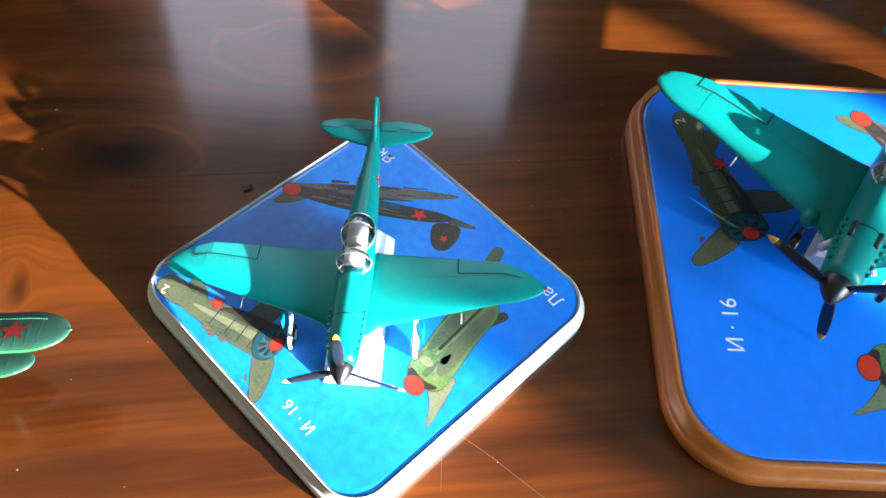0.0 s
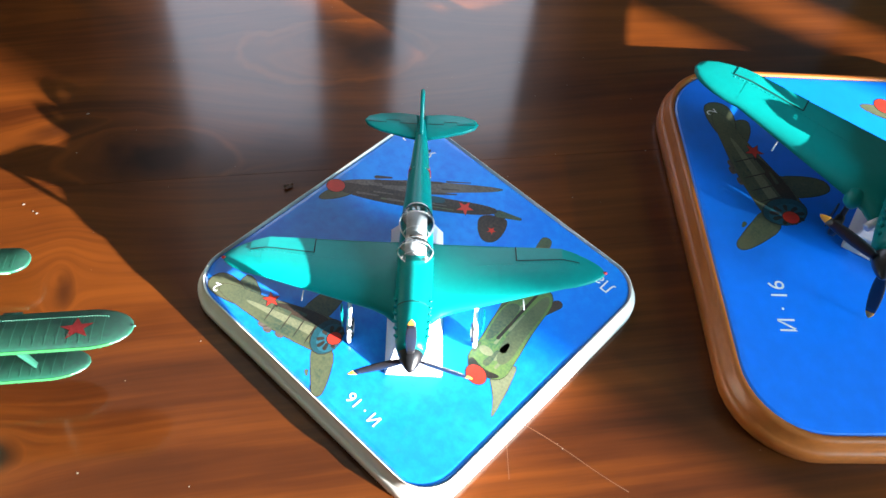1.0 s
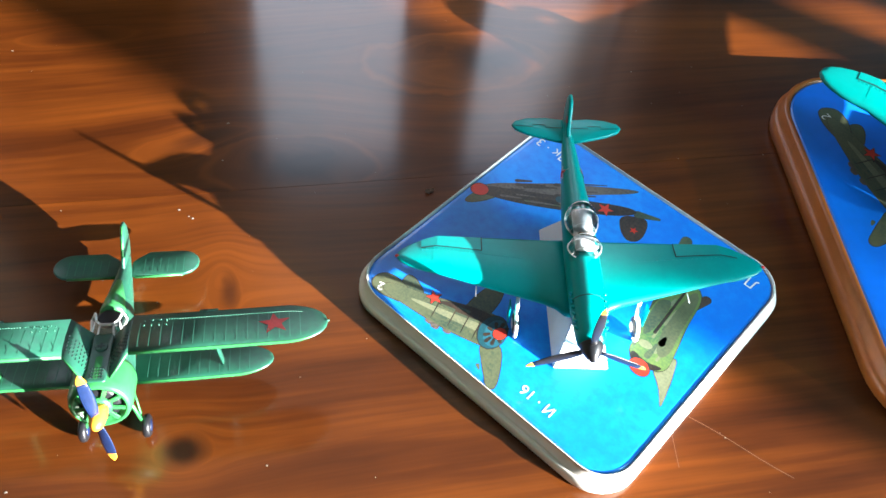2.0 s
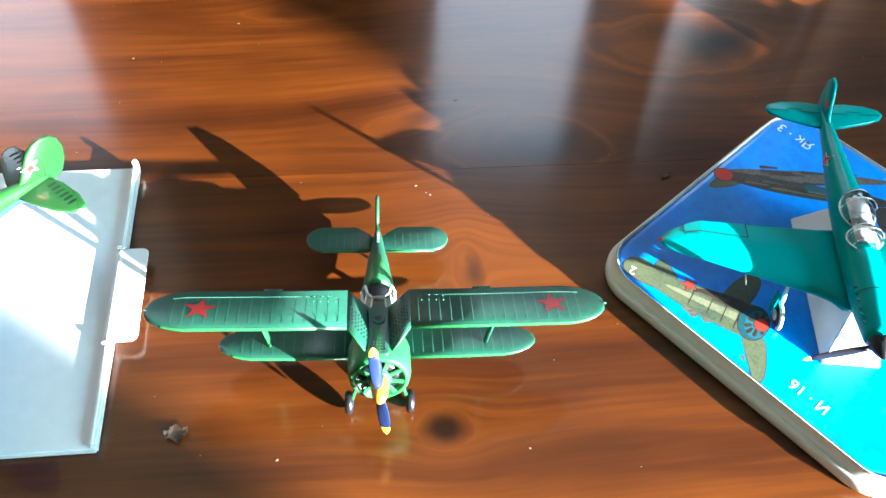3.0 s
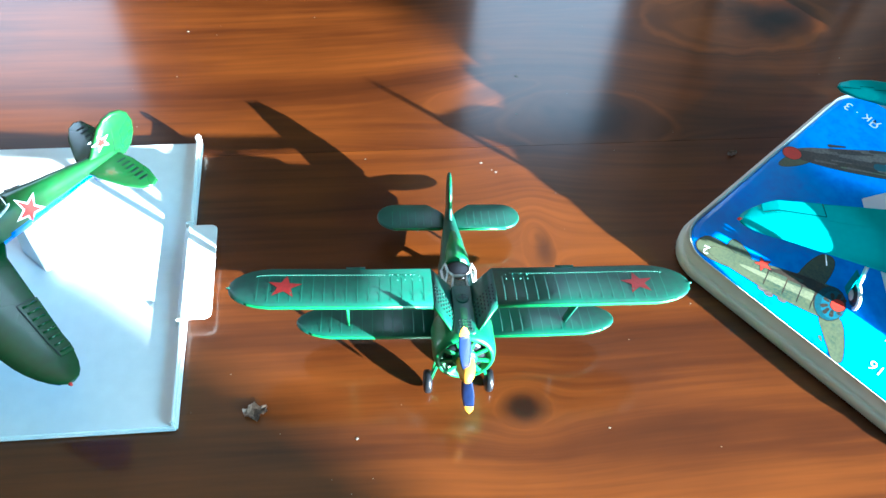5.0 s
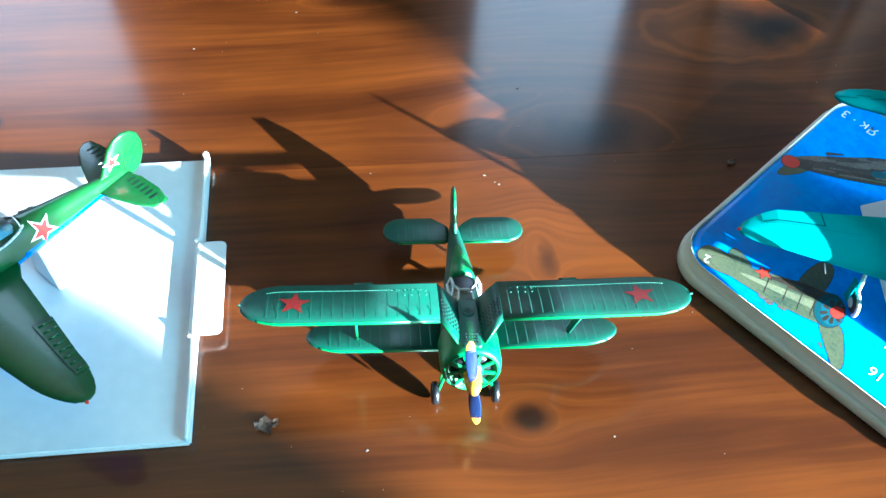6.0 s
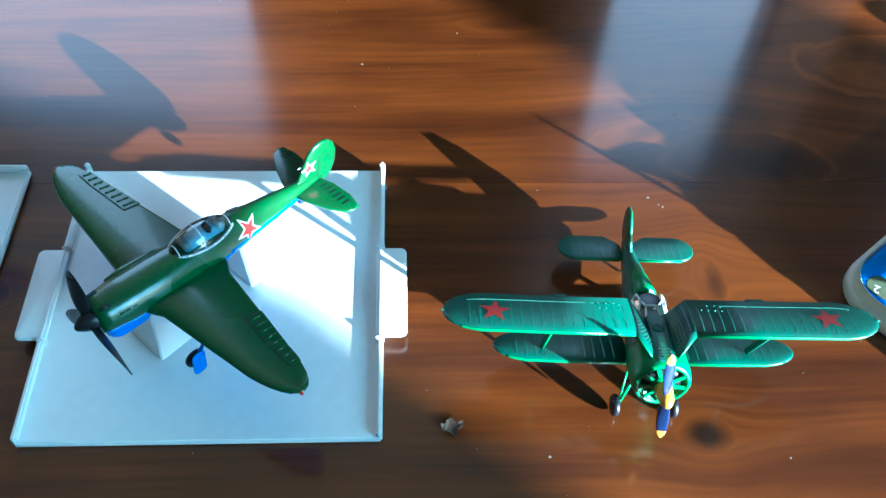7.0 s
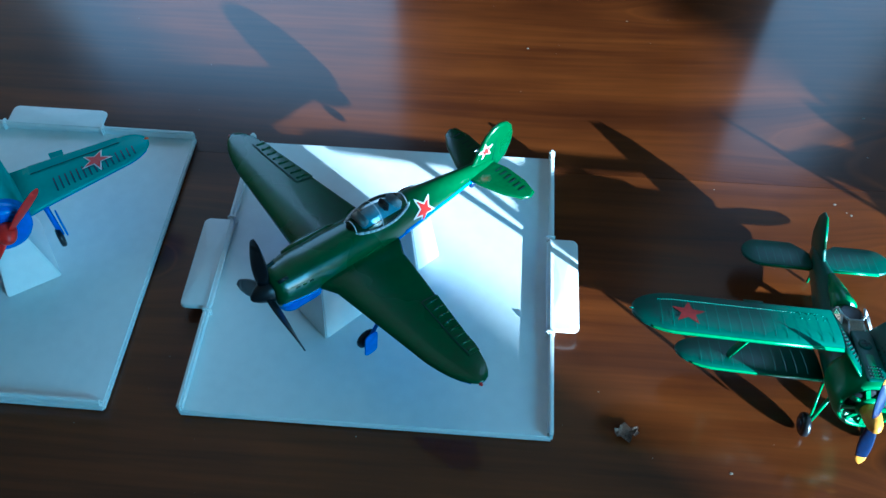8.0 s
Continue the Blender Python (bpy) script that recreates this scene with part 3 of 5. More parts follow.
    print_shape("printed_shadow", along([(0.0010, 0.0048), (0.0140, 0.0046), (0.0240, 0.0036), (0.0240, 0.0048), (0.0140, 0.0060), (0.0010, 0.0066)]), z + E * 5, PRINT_OLIVE, art, s)
    for a in (0.0055, 0.0100, 0.0150, 0.0215):
        print_shape("printed_seam", along([(a, -0.0060 + a * 0.09), (a + 0.0004, -0.0060 + a * 0.09), (a + 0.0004, 0.0064 - a * 0.08), (a, 0.0064 - a * 0.08)]), z + E * 5.4, PRINT_DARK, art, s)
    for a, b in ((0.0130, 0.0068), (0.0200, 0.0060), (0.0175, 0.0070)):
        print_shape("printed_exhaust", along([(a, b - 0.001), (a + 0.0030, b - 0.001), (a + 0.0030, b + 0.0010), (a, b + 0.0012)]), z + E * 2.6, PRINT_GREY, art, s)
    for a, b in ((0.0050, 0.0016), (0.0052, -0.0006)):
        print_shape("printed_port", along([(a - 0.0009, b), (a, b - 0.0009), (a + 0.0009, b), (a, b + 0.0009)]), z + E * 5.6, PRINT_DARK, art, s)
    put("printed_cowling", blob(0.0062, 0.0387, 0.0048, 0.0070, 17), 6, PRINT_TEAL)
    print_shape("printed_cowling_face", blob(0.0052, 0.0384, 0.0038, 0.0058, 17), z + E * 6.5, PRINT_BLUE, art, s)
    for i in range(9):
        w = 2 * math.pi * i / 9
        put("printed_shutter", taper((0.0050 + 0.0020 * math.cos(w), 0.0382 + 0.0028 * math.sin(w)), (0.0050 + 0.0032 * math.cos(w), 0.0382 + 0.0048 * math.sin(w)), 0.0010, 0.0014, 3), 7, PRINT_DARK)
    put("printed_spinner", blob(0.0040, 0.0374, 0.0022, 0.0025), 8, PRINT_RED)
    put("printed_star", [(0.0298 + x, 0.0424 + y) for x, y in star_points(0.0030, 0.3)], 8, PRINT_RED)
    shade((0.010, 0.0405), (0.040, 0.0495), 0.009, PRINT_OLIVE, 4.2, 9, 1)
    shade((0.006, 0.0450), (-0.007, 0.0545), 0.006, PRINT_OLIVE, 1.3, 6, 3)
    shade((0.017, 0.038), (0.0165, 0.025), 0.006, PRINT_SAND, 1.3, 4, 4)
    shade((-0.0365, 0.010), (-0.0345, -0.026), 0.010, PRINT_PALE, 3.3, 7, 7)
    shade((-0.0365, 0.010), (-0.0340, -0.020), 0.010, PRINT_OLIVE, 3.5, 7, 8)
    shade((-0.034, -0.004), (-0.0185, -0.043), 0.006, PRINT_BROWN, 1.3, 5, 9)
    shade((0.050, -0.012), (0.012, -0.048), 0.007, PRINT_BROWN, 1.4, 12, 5)
    shade((0.046, -0.010), (0.010, -0.036), 0.005, PRINT_GREY, 4.4, 6, 6)
    # long-nosed brown fighter
    put("printed_wing", smooth([(0.0535, -0.0085), (0.0499, -0.0145), (0.0407, -0.0237), (0.0300, -0.0345), (0.0080, -0.0535), (0.0078, -0.0505), (0.0220, -0.0350), (0.0300, -0.0240), (0.0420, -0.0100)]), 1, PRINT_GREY)
    put("printed_wing", smooth([(0.0440, -0.0140), (0.0460, -0.0060), (0.0505, 0.0010), (0.0530, 0.0005), (0.0520, -0.0070), (0.0500, -0.0120)]), 1, PRINT_SAND)
    put("printed_fin", smooth([(0.0060, -0.0370), (0.0015, -0.0310), (-0.0035, -0.0285), (-0.0068, -0.0320), (-0.0050, -0.0400), (-0.0020, -0.0430)]), 2, PRINT_BROWN)
    put("printed_tailplane", taper((0.001, -0.0425), (-0.0058, -0.0462), 0.0035, 0.0012), 2, PRINT_OLIVE)
    put("printed_hull", smooth([(0.0535, -0.0050), (0.0540, -0.0090), (0.0400, -0.0190), (0.0240, -0.0300), (0.0060, -0.0430), (0.0010, -0.0430), (0.0060, -0.0360), (0.0200, -0.0250), (0.0380, -0.0120)]), 3, PRINT_BROWN)
    print_shape("printed_shadow", smooth([(0.0400, -0.0125), (0.0250, -0.0225), (0.0080, -0.0350), (0.0100, -0.0360), (0.0270, -0.0250), (0.0410, -0.0150)]), z + E * 4, PRINT_DARK, art, s)
    print_shape("printed_highlight", taper((0.036, -0.0158), (0.014, -0.0312), 0.0008, 0.0005), z + E * 4.2, PRINT_SAND, art, s)
    put("printed_canopy", taper((0.027, -0.0262), (0.020, -0.0315), 0.0034, 0.0026), 5, PRINT_TEAL)
    put("printed_spinner", blob(0.0520, -0.0075, 0.0034, 0.0030, 36), 6, PRINT_RED)
    put("printed_star", [(0.0117 + x, -0.0352 + y) for x, y in star_points(0.0034, 0.8)], 6, PRINT_RED)
    print_shape("printed_star", [(-0.0022 + x, -0.0345 + y) for x, y in star_points(0.0018, 0.8)], z + E * 6, PRINT_RED, art, s)
    # green radial fighter
    put("printed_wing", taper((-0.034, 0.000), (-0.0195, -0.0450), 0.0095, 0.0044), 1, PRINT_OLIVE)
    put("printed_wing", smooth([(-0.0400, 0.0100), (-0.0450, 0.0000), (-0.0480, 0.0080), (-0.0525, 0.0235), (-0.0470, 0.0150)]), 1, PRINT_PALE)
    put("printed_hull", smooth([(-0.0310, 0.0120), (-0.0300, 0.0020), (-0.0270, -0.0080), (-0.0265, -0.0160), (-0.0310, -0.0300), (-0.0385, -0.0280), (-0.0405, -0.0120), (-0.0440, 0.0010), (-0.0455, 0.0090), (-0.0400, 0.0125)]), 3, PRINT_GREEN)
    print_shape("printed_back", smooth([(-0.0310, 0.0030), (-0.0275, -0.0090), (-0.0272, -0.0160), (-0.0320, -0.0180), (-0.0330, -0.0020)]), z + E * 4, PRINT_OLIVE, art, s)
    print_shape("printed_side", smooth([(-0.0350, -0.0040), (-0.0335, -0.0280), (-0.0380, -0.0260), (-0.0400, -0.0100), (-0.0430, 0.0040), (-0.0390, 0.0060)]), z + E * 4, PRINT_SAND, art, s)
    put("printed_stripe", taper((-0.0338, -0.002), (-0.0320, -0.0250), 0.0012, 0.0009), 5, PRINT_DARK)
    put("printed_tailplane", taper((-0.0365, -0.0180), (-0.0395, -0.0270), 0.0040, 0.0034), 2, PRINT_BROWN)
    print_shape("printed_gleam", blob(-0.0342, 0.0045, 0.0026, 0.0016, 10), z + E * 5, PRINT_PALE, art, s)
    print_shape("printed_cowling", smooth([(-0.0318, 0.0090), (-0.0330, 0.0130), (-0.0380, 0.0140), (-0.0432, 0.0105), (-0.0440, 0.0080), (-0.0380, 0.0105)]), z + E * 5.2, PRINT_DARK, art, s)
    put("printed_spinner", blob(-0.0378, 0.0135, 0.0038, 0.0030, -12), 6, PRINT_RED)
    letters("2", 0.0048 * s, PRINT_WHITE, ob, pose(0.0463 * s, 0.0522 * s, z + E * 9, 0, 0, 20))
    letters("И · 16", (0.0054 if s < 1.2 else 0.0066) * s, PRINT_WHITE, ob, pose((-0.0212 if s < 1.2 else -0.0268) * s, 0.0480 * s, z + E * 9, 0, 0, 0), "white printed caption")
    letters("Як · 3", 0.0062 * s, PRINT_WHITE, ob, pose(0.0453 * s, -0.0452 * s, z + E * 9, 0, 0, 0), "white printed caption")
    letters("Ла", 0.0066 * s, PRINT_WHITE, ob, pose((-0.0455 if s < 1.2 else -0.0420) * s, -0.0463 * s, z + E * 9, 0, 0, 0), "white printed caption")


white_tray, TOP1 = tray("display_tray", (0.0070, 0.1625), 135, 0.1180, 0.0150, 0.0100, 0.0028, CREAM, SEA,
                        "square white plastic display tray with a blue picture card of aeroplanes")
card_art(white_tray, TOP1, 1.0)
brown_tray, TOP2 = tray("display_tray", (0.1965, 0.188), 90, 0.1765, 0.0300, 0.0130, 0.0045, BROWN, BLUE,
                        "square brown plastic display tray with a bright blue picture card")
card_art(brown_tray, TOP2, 1.3)


# ---- white box lids ----
def lid(m, group_label):
    ob = thing("box_lid", m, group_label, "box lid", "box lids")
    W, D, T = 0.1130, 0.1120, 0.0026
    part("plate", box(0, 0, T / 2 + 0.0004, W, D, T, 0.0006), WHITE, ob, smooth=False)
    for sx in (-1, 1):
        part("side_wall", box(sx * (W / 2 - 0.0009), 0, T + 0.0018, 0.0018, D, 0.0034, 0.0006), WHITE, ob, smooth=False)
        part("corner_post", box(sx * (W / 2 - 0.0009), D / 2 - 0.0010, T + 0.0026, 0.0020, 0.0022, 0.0052, 0.0006), WHITE, ob, smooth=False)
        tab = rounded(0.0105, 0.0370, 0.0022, 5)
        part("tab", plate(tab, 0.0014, lambda p, h: Vector((sx * (W / 2 + 0.0028) + p[0], -0.002 + p[1], T + 0.0024 + h))), WHITE, ob)
        for e in (-1, 1):
            part("tab_notch", box(sx * (W / 2 - 0.0012), -0.002 + e * 0.0190, T + 0.0020, 0.0030, 0.0014, 0.0042, 0.0005), WHITE, ob, smooth=False)
    return ob


lid_one = lid(pose(-0.2897, 0.1355, 0, 0, 0, 7.2), "square white plastic box lid lying on the table")
lid_two = lid(pose(-0.4235, 0.1190, 0, 0, 0, 96.8), "white plastic box lid with a model on it")


# ---- the models ----
def fighter(m, scale, paint, label, spinner_paint, blade_turn, span=0.0615, marks=True, rise=0.0, back=0.0, tip=(-0.0022, 0.0070), blades=0.0222):
    """Low-wing fighter with a pointed nose, its nose to -y, the middle of the wing at the origin."""
    ob = thing("model_aeroplane", m @ Matrix.Scale(scale, 4), label, "model aeroplane", "model aeroplanes")
    hull = Hull([(-0.0314, 0.0045, 0.0040, 0.0042, 0.0044, 2.0), (-0.0290, 0.0046, 0.0047, 0.0048, 0.0052, 2.0), (-0.0200, 0.0048, 0.0055, 0.0058, 0.0068, 2.0),
                 (-0.0080, 0.0046, 0.0058, 0.0064, 0.0076, 2.0), (0.0060, 0.0044, 0.0057, 0.0065, 0.0072, 2.1), (0.0200, 0.0042, 0.0052, 0.0066, 0.0066, 2.2),
                 (0.0340, 0.0038, 0.0042, 0.0050, 0.0054, 2.1), (0.0500, 0.0036, 0.0029, 0.0034, 0.0036, 2.0), (0.0640, 0.0034, 0.0015, 0.0022, 0.0022, 2.0), (0.0690, 0.0034, 0.0006, 0.0012, 0.0012, 2.0)])
    body = part("fuselage", hull.mesh(), paint, ob)
    for side in (-1, 1):
        rows = [(0.0020, -0.0172, 0.0150, -0.0022, 0.0048), (0.0062, -0.0166, 0.0146, -0.0019, 0.0046), (0.0090, -0.0143, 0.0141, -0.0015, 0.0042), (0.0130, -0.0126, 0.0139, -0.0012, 0.0040)]
        rows += tip_rows(0.0480, span, -0.0040, 0.0118, 0.0020, 0.0024, *tip, 0.0027, 0.0016)
        rows = [(x, a + back, b + back, z + rise * (0.4 + 0.6 * x / span), t) for x, a, b, z, t in rows]
        w = Wing(rows, side)
        wob = part("wing", w.mesh(), paint, ob)
        x0, x1 = 0.0330, 0.0535
        part("aileron", w.mesh(0.70, 1.0, x0 + 0.0003, x1, 0.00016, 5), paint, wob, smooth=False)
        bm = w.line([(x0, 0.69), (x0, 0.80), (x0, 1.0)], 0.00035, 0.00022)
        w.line([(x0 + (x1 - x0) * i / 8, 0.69) for i in range(9)], 0.00035, 0.00022, bm)
        part("panel_line", bm, LINE, wob)
        bm = bmesh.new()
        for k in range(26):
            x = 0.020 + 0.033 * k / 25
            p = w.top(x, 0.62, 0.00003)
            box(p.x, p.y, p.z, 0.00032, 0.00026, 0.00024, 0, bm)
        part("rivet_relief", bm, paint, wob)
        for x in (0.028, 0.0495):
            part("panel_seam", w.line([(x, 0.10), (x, 0.3), (x, 0.5), (x, 0.66)], 0.00022, 0.00006), paint, wob)
        if marks:
            part("wing_light", lathe([(-0.0006, 0.0002), (0, 0.0006), (0.0008, 0.0003)], "x", 8, (side * span, 0.0022 + back, 0.0030 + rise)), RED, wob, "small red wing-tip light")
        part("gun_tube", rod((side * 0.0350, -0.0075, 0.0004 + rise * 0.7), (side * 0.0352, -0.0112, 0.0000 + rise * 0.7), 0.0002), GREY, wob)
        if marks:
            sx = side * 0.0205
            leg = part("undercarriage_leg", rod((sx, -0.0070, -0.0020), (sx, -0.0105, -0.0150), 0.0007), WHITE, ob)
            wheel(leg, (sx, -0.0108, -0.0158), 0.0037, 0.0022, BLACK, WHITE)
            arch = [(sx + side * 0.0002, -0.0108 + 0.0046 * math.cos(radians(a)), -0.0158 + 0.0046 * math.sin(radians(a))) for a in range(60, 241, 20)]
            bm = bmesh.new()
            for a, b in zip(arch, arch[1:]):
                rod(a, b, 0.0007, 8, bm=bm)
            part("mudguard", bm, WHITE, leg, "white curved wheel fork")
            part("wheel_door", box(sx + side * 0.0026, -0.0095, -0.0105, 0.0005, 0.0030, 0.0100, 0.0001), paint, leg, smooth=False)
        else:
            sx = side * 0.0120
            leg = part("undercarriage_leg", rod((sx, -0.0110, -0.0010), (sx, -0.0150, -0.0070), 0.0007), NAVY, ob)
            wheel(leg, (sx, -0.0152, -0.0078), 0.0032, 0.0020, BLACK, NAVY)
            part("wheel_door", box(sx + side * 0.0022, -0.0145, -0.0060, 0.0004, 0.0028, 0.0070, 0.0001), NAVY, leg, smooth=False)
            part("leg_fairing", lathe([(-0.0034, 0.0003), (-0.0028, 0.0014), (-0.0012, 0.0023), (0.0012, 0.0024), (0.0030, 0.0014), (0.0038, 0.0003)], "y", 16, (sx, -0.0122, 0.0002)), paint, wob, "rounded leg fairing")
            part("intake_horn", rod((side * 0.0046, -0.0168, 0.0012), (side * 0.0066, -0.0200, 0.0004), 0.0010, 10, 0.0012), GREY, ob, "pale stub beside the nose")
            part("gun_slot", rod(hull.point(-0.0205, 90 - side * 34, 0.0000), hull.point(-0.0160, 90 - side * 34, 0.0000), 0.0007, 8), LINE, body)
        st = [(0.0010, 0.0562), (0.0060, 0.0574), (0.0150, 0.0602), (0.0195, 0.0626), (0.0207, 0.0648), (0.0195, 0.0668), (0.0150, 0.0684), (0.0080, 0.0690), (0.0010, 0.0682)]
        stab = part("tailplane", plate([(side * x, y) for x, y in st], 0.0014, lambda p, h: Vector((p[0], p[1], 0.0040 + h))), paint, ob)
        bm = ribbon([(side * 0.0015, 0.0635, 0.00485), (side * 0.0080, 0.0635, 0.00485), (side * 0.0080, 0.0648, 0.00485), (side * 0.0128, 0.0648, 0.00485), (side * 0.0128, 0.0636, 0.00485), (side * 0.0192, 0.0640, 0.00485)], 0.0003)
        part("panel_line", bm, LINE, stab)
        if marks:
            part("star_border", hull.star(0.0400, 90 - side * 78, 0.0037, 0.00016), PRINT_WHITE, body)
            part("star", hull.star(0.0400, 90 - side * 78, 0.0029, 0.00026), RED, body, "red star with a white border")
    fin = [(0.0540, 0.004), (0.0590, 0.0075), (0.0630, 0.0145), (0.0655, 0.0172), (0.0685, 0.0172), (0.0708, 0.0140), (0.0712, 0.0080), (0.0700, 0.0020), (0.0640, 0.0010), (0.0560, 0.0020)]
    finob = part("fin", plate(fin, 0.0015, lambda p, h: Vector((h, p[0], p[1]))), paint, ob)
    part("panel_line", rod((0.00085, 0.0655, 0.0030), (0.00075, 0.0660, 0.0160), 0.00012, 5), LINE, finob)
    if marks:
        for side in (-1, 1):
            part("star", fan([Vector((side * 0.00085, 0.0625 + x, 0.0098 + y)) for x, y in star_points(0.0026)], Vector((side * 0.00085, 0.0625, 0.0098))), RED, finob, "small red star")
    # nose seam and exhaust stubs
    bm = bmesh.new()
    ribbon([hull.point(-0.0165, w, 0.00012) for w in range(25, 160, 9)], 0.0003, Vector((0, 0, 1)), bm)
    part("panel_line", bm, LINE, body)
    for side in (-1, 1):
        for k in range(6):
            p = hull.point(-0.0272 + 0.0025 * k, 90 - side * 62, 0)
            part("exhaust_stub", rod(p, p + Vector((side * 0.0009, 0.0009, 0.0001)), 0.0005, 6), paint, body)
    part("spinner", lathe([(-0.0376, 0.0002), (-0.0369, 0.0011), (-0.0354, 0.0022), (-0.0334, 0.0033), (-0.0317, 0.0038), (-0.0312, 0.0038)], "y", 20, (0, 0, 0.0045)), spinner_paint, ob)
    for k in range(3):
        blade(blades, 0.0028, 0.0030, BLACK, YELLOW, ob, Matrix.Translation((0, -0.0329, 0.0045)) @ pose(0, 0, 0, 0, blade_turn + 120 * k, 0), 0.14, 16)
    # clear canopy: windscreen and hood, with a dark seat between them
    # the floor is light grey so that the canopy looks bright with glare
    part("cockpit", box(0, 0.0092, 0.0112, 0.0066, 0.0176, 0.0016, 0.0006), GREY, body, "grey cockpit floor, paled for the canopy's glare")
    part("seat_back", box(0, 0.0066, 0.0120, 0.0044, 0.0008, 0.0022, 0.0003), FLAKE, body)
    for y0, y1, h in ((-0.0016, 0.0062, 0.0058), (0.0074, 0.0200, 0.0066)):
        rows = []
        for i in range(9):
            f = i / 8
            g = math.sin(math.pi * (0.12 + 0.76 * f)) ** 0.6
            y = y0 + (y1 - y0) * f
            rows.append([Vector((0.0056 * g * math.cos(math.pi * j / 10), y, 0.0100 + h * g * math.sin(math.pi * j / 10))) for j in range(11)])
        part("canopy", ring_loft(bmesh.new(), rows), CLEAR, ob, "clear plastic canopy")
        # white frame strips, which also paint the shine on the canopy
        bm = bmesh.new()
        for j in (0, 10):
            ribbon([r[j] + Vector((0, 0, 0.0001)) for r in rows], 0.00035, None, bm)
        for i in (1, 4, 7):
            ribbon([p * 1.0 + Vector((0, 0, 0.00012)) for p in rows[i]], 0.0005, Vector((0, 0.3, 1)), bm)
        part("canopy_frame", bm, PRINT_WHITE, ob)
    return ob


def saddle(m, bottom, top, h, label):
    """A moulded stand: a tapering block, rounded at its edges."""
    bx0, bx1, by0, by1 = bottom
    tx0, tx1, ty0, ty1 = top
    bm = bmesh.new()
    lo = [bm.verts.new(p) for p in ((bx0, by0, 0), (bx1, by0, 0), (bx1, by1, 0), (bx0, by1, 0))]
    hi = [bm.verts.new(p) for p in ((tx0, ty0, h), (tx1, ty0, h), (tx1, ty1, h), (tx0, ty1, h))]
    bm.faces.new(lo[::-1])
    bm.faces.new(hi)
    for i in range(4):
        j = (i + 1) % 4
        bm.faces.new((lo[i], lo[j], hi[j], hi[i]))
    bmesh.ops.bevel(bm, geom=bm.edges[:], offset=0.0004, segments=2, affect="EDGES")
    ob = new("model_stand", finish(bm, "model_stand", WHITE, False))
    ob.matrix_world = m
    return tagged(ob, label, "stand", "model stands")


fighter(pose(0.0033, 0.1515, 0.0286, 0, -2.3, -2.9), 1.0, TEAL, "teal plastic model fighter with a clear canopy on a stand", BLACK, 0)
saddle(pose(0.0046, 0.1515, TOP1 + 0.0001, 0, 0, -2.0), (-0.0095, 0.0095, -0.0265, 0.0330), (-0.0042, 0.0042, -0.0160, 0.0240), 0.0178, "white plastic wedge stand under the teal model")
fighter(pose(0.1833, 0.1904, 0.0340, 0, 0, -33.7), 1.4, TEAL_LIT, "larger teal plastic model fighter with yellow blade tips", BLACK, 46, marks=False, rise=0.0028, back=-0.0004, span=0.0636, tip=(-0.0042, 0.0104), blades=0.0195)
saddle(pose(0.1833, 0.1904, TOP2 + 0.0001, 0, 0, -33.7), (-0.0110, 0.0110, -0.0200, 0.0400), (-0.0055, 0.0055, -0.0140, 0.0300), 0.0160, "white plastic stand under the larger teal model")


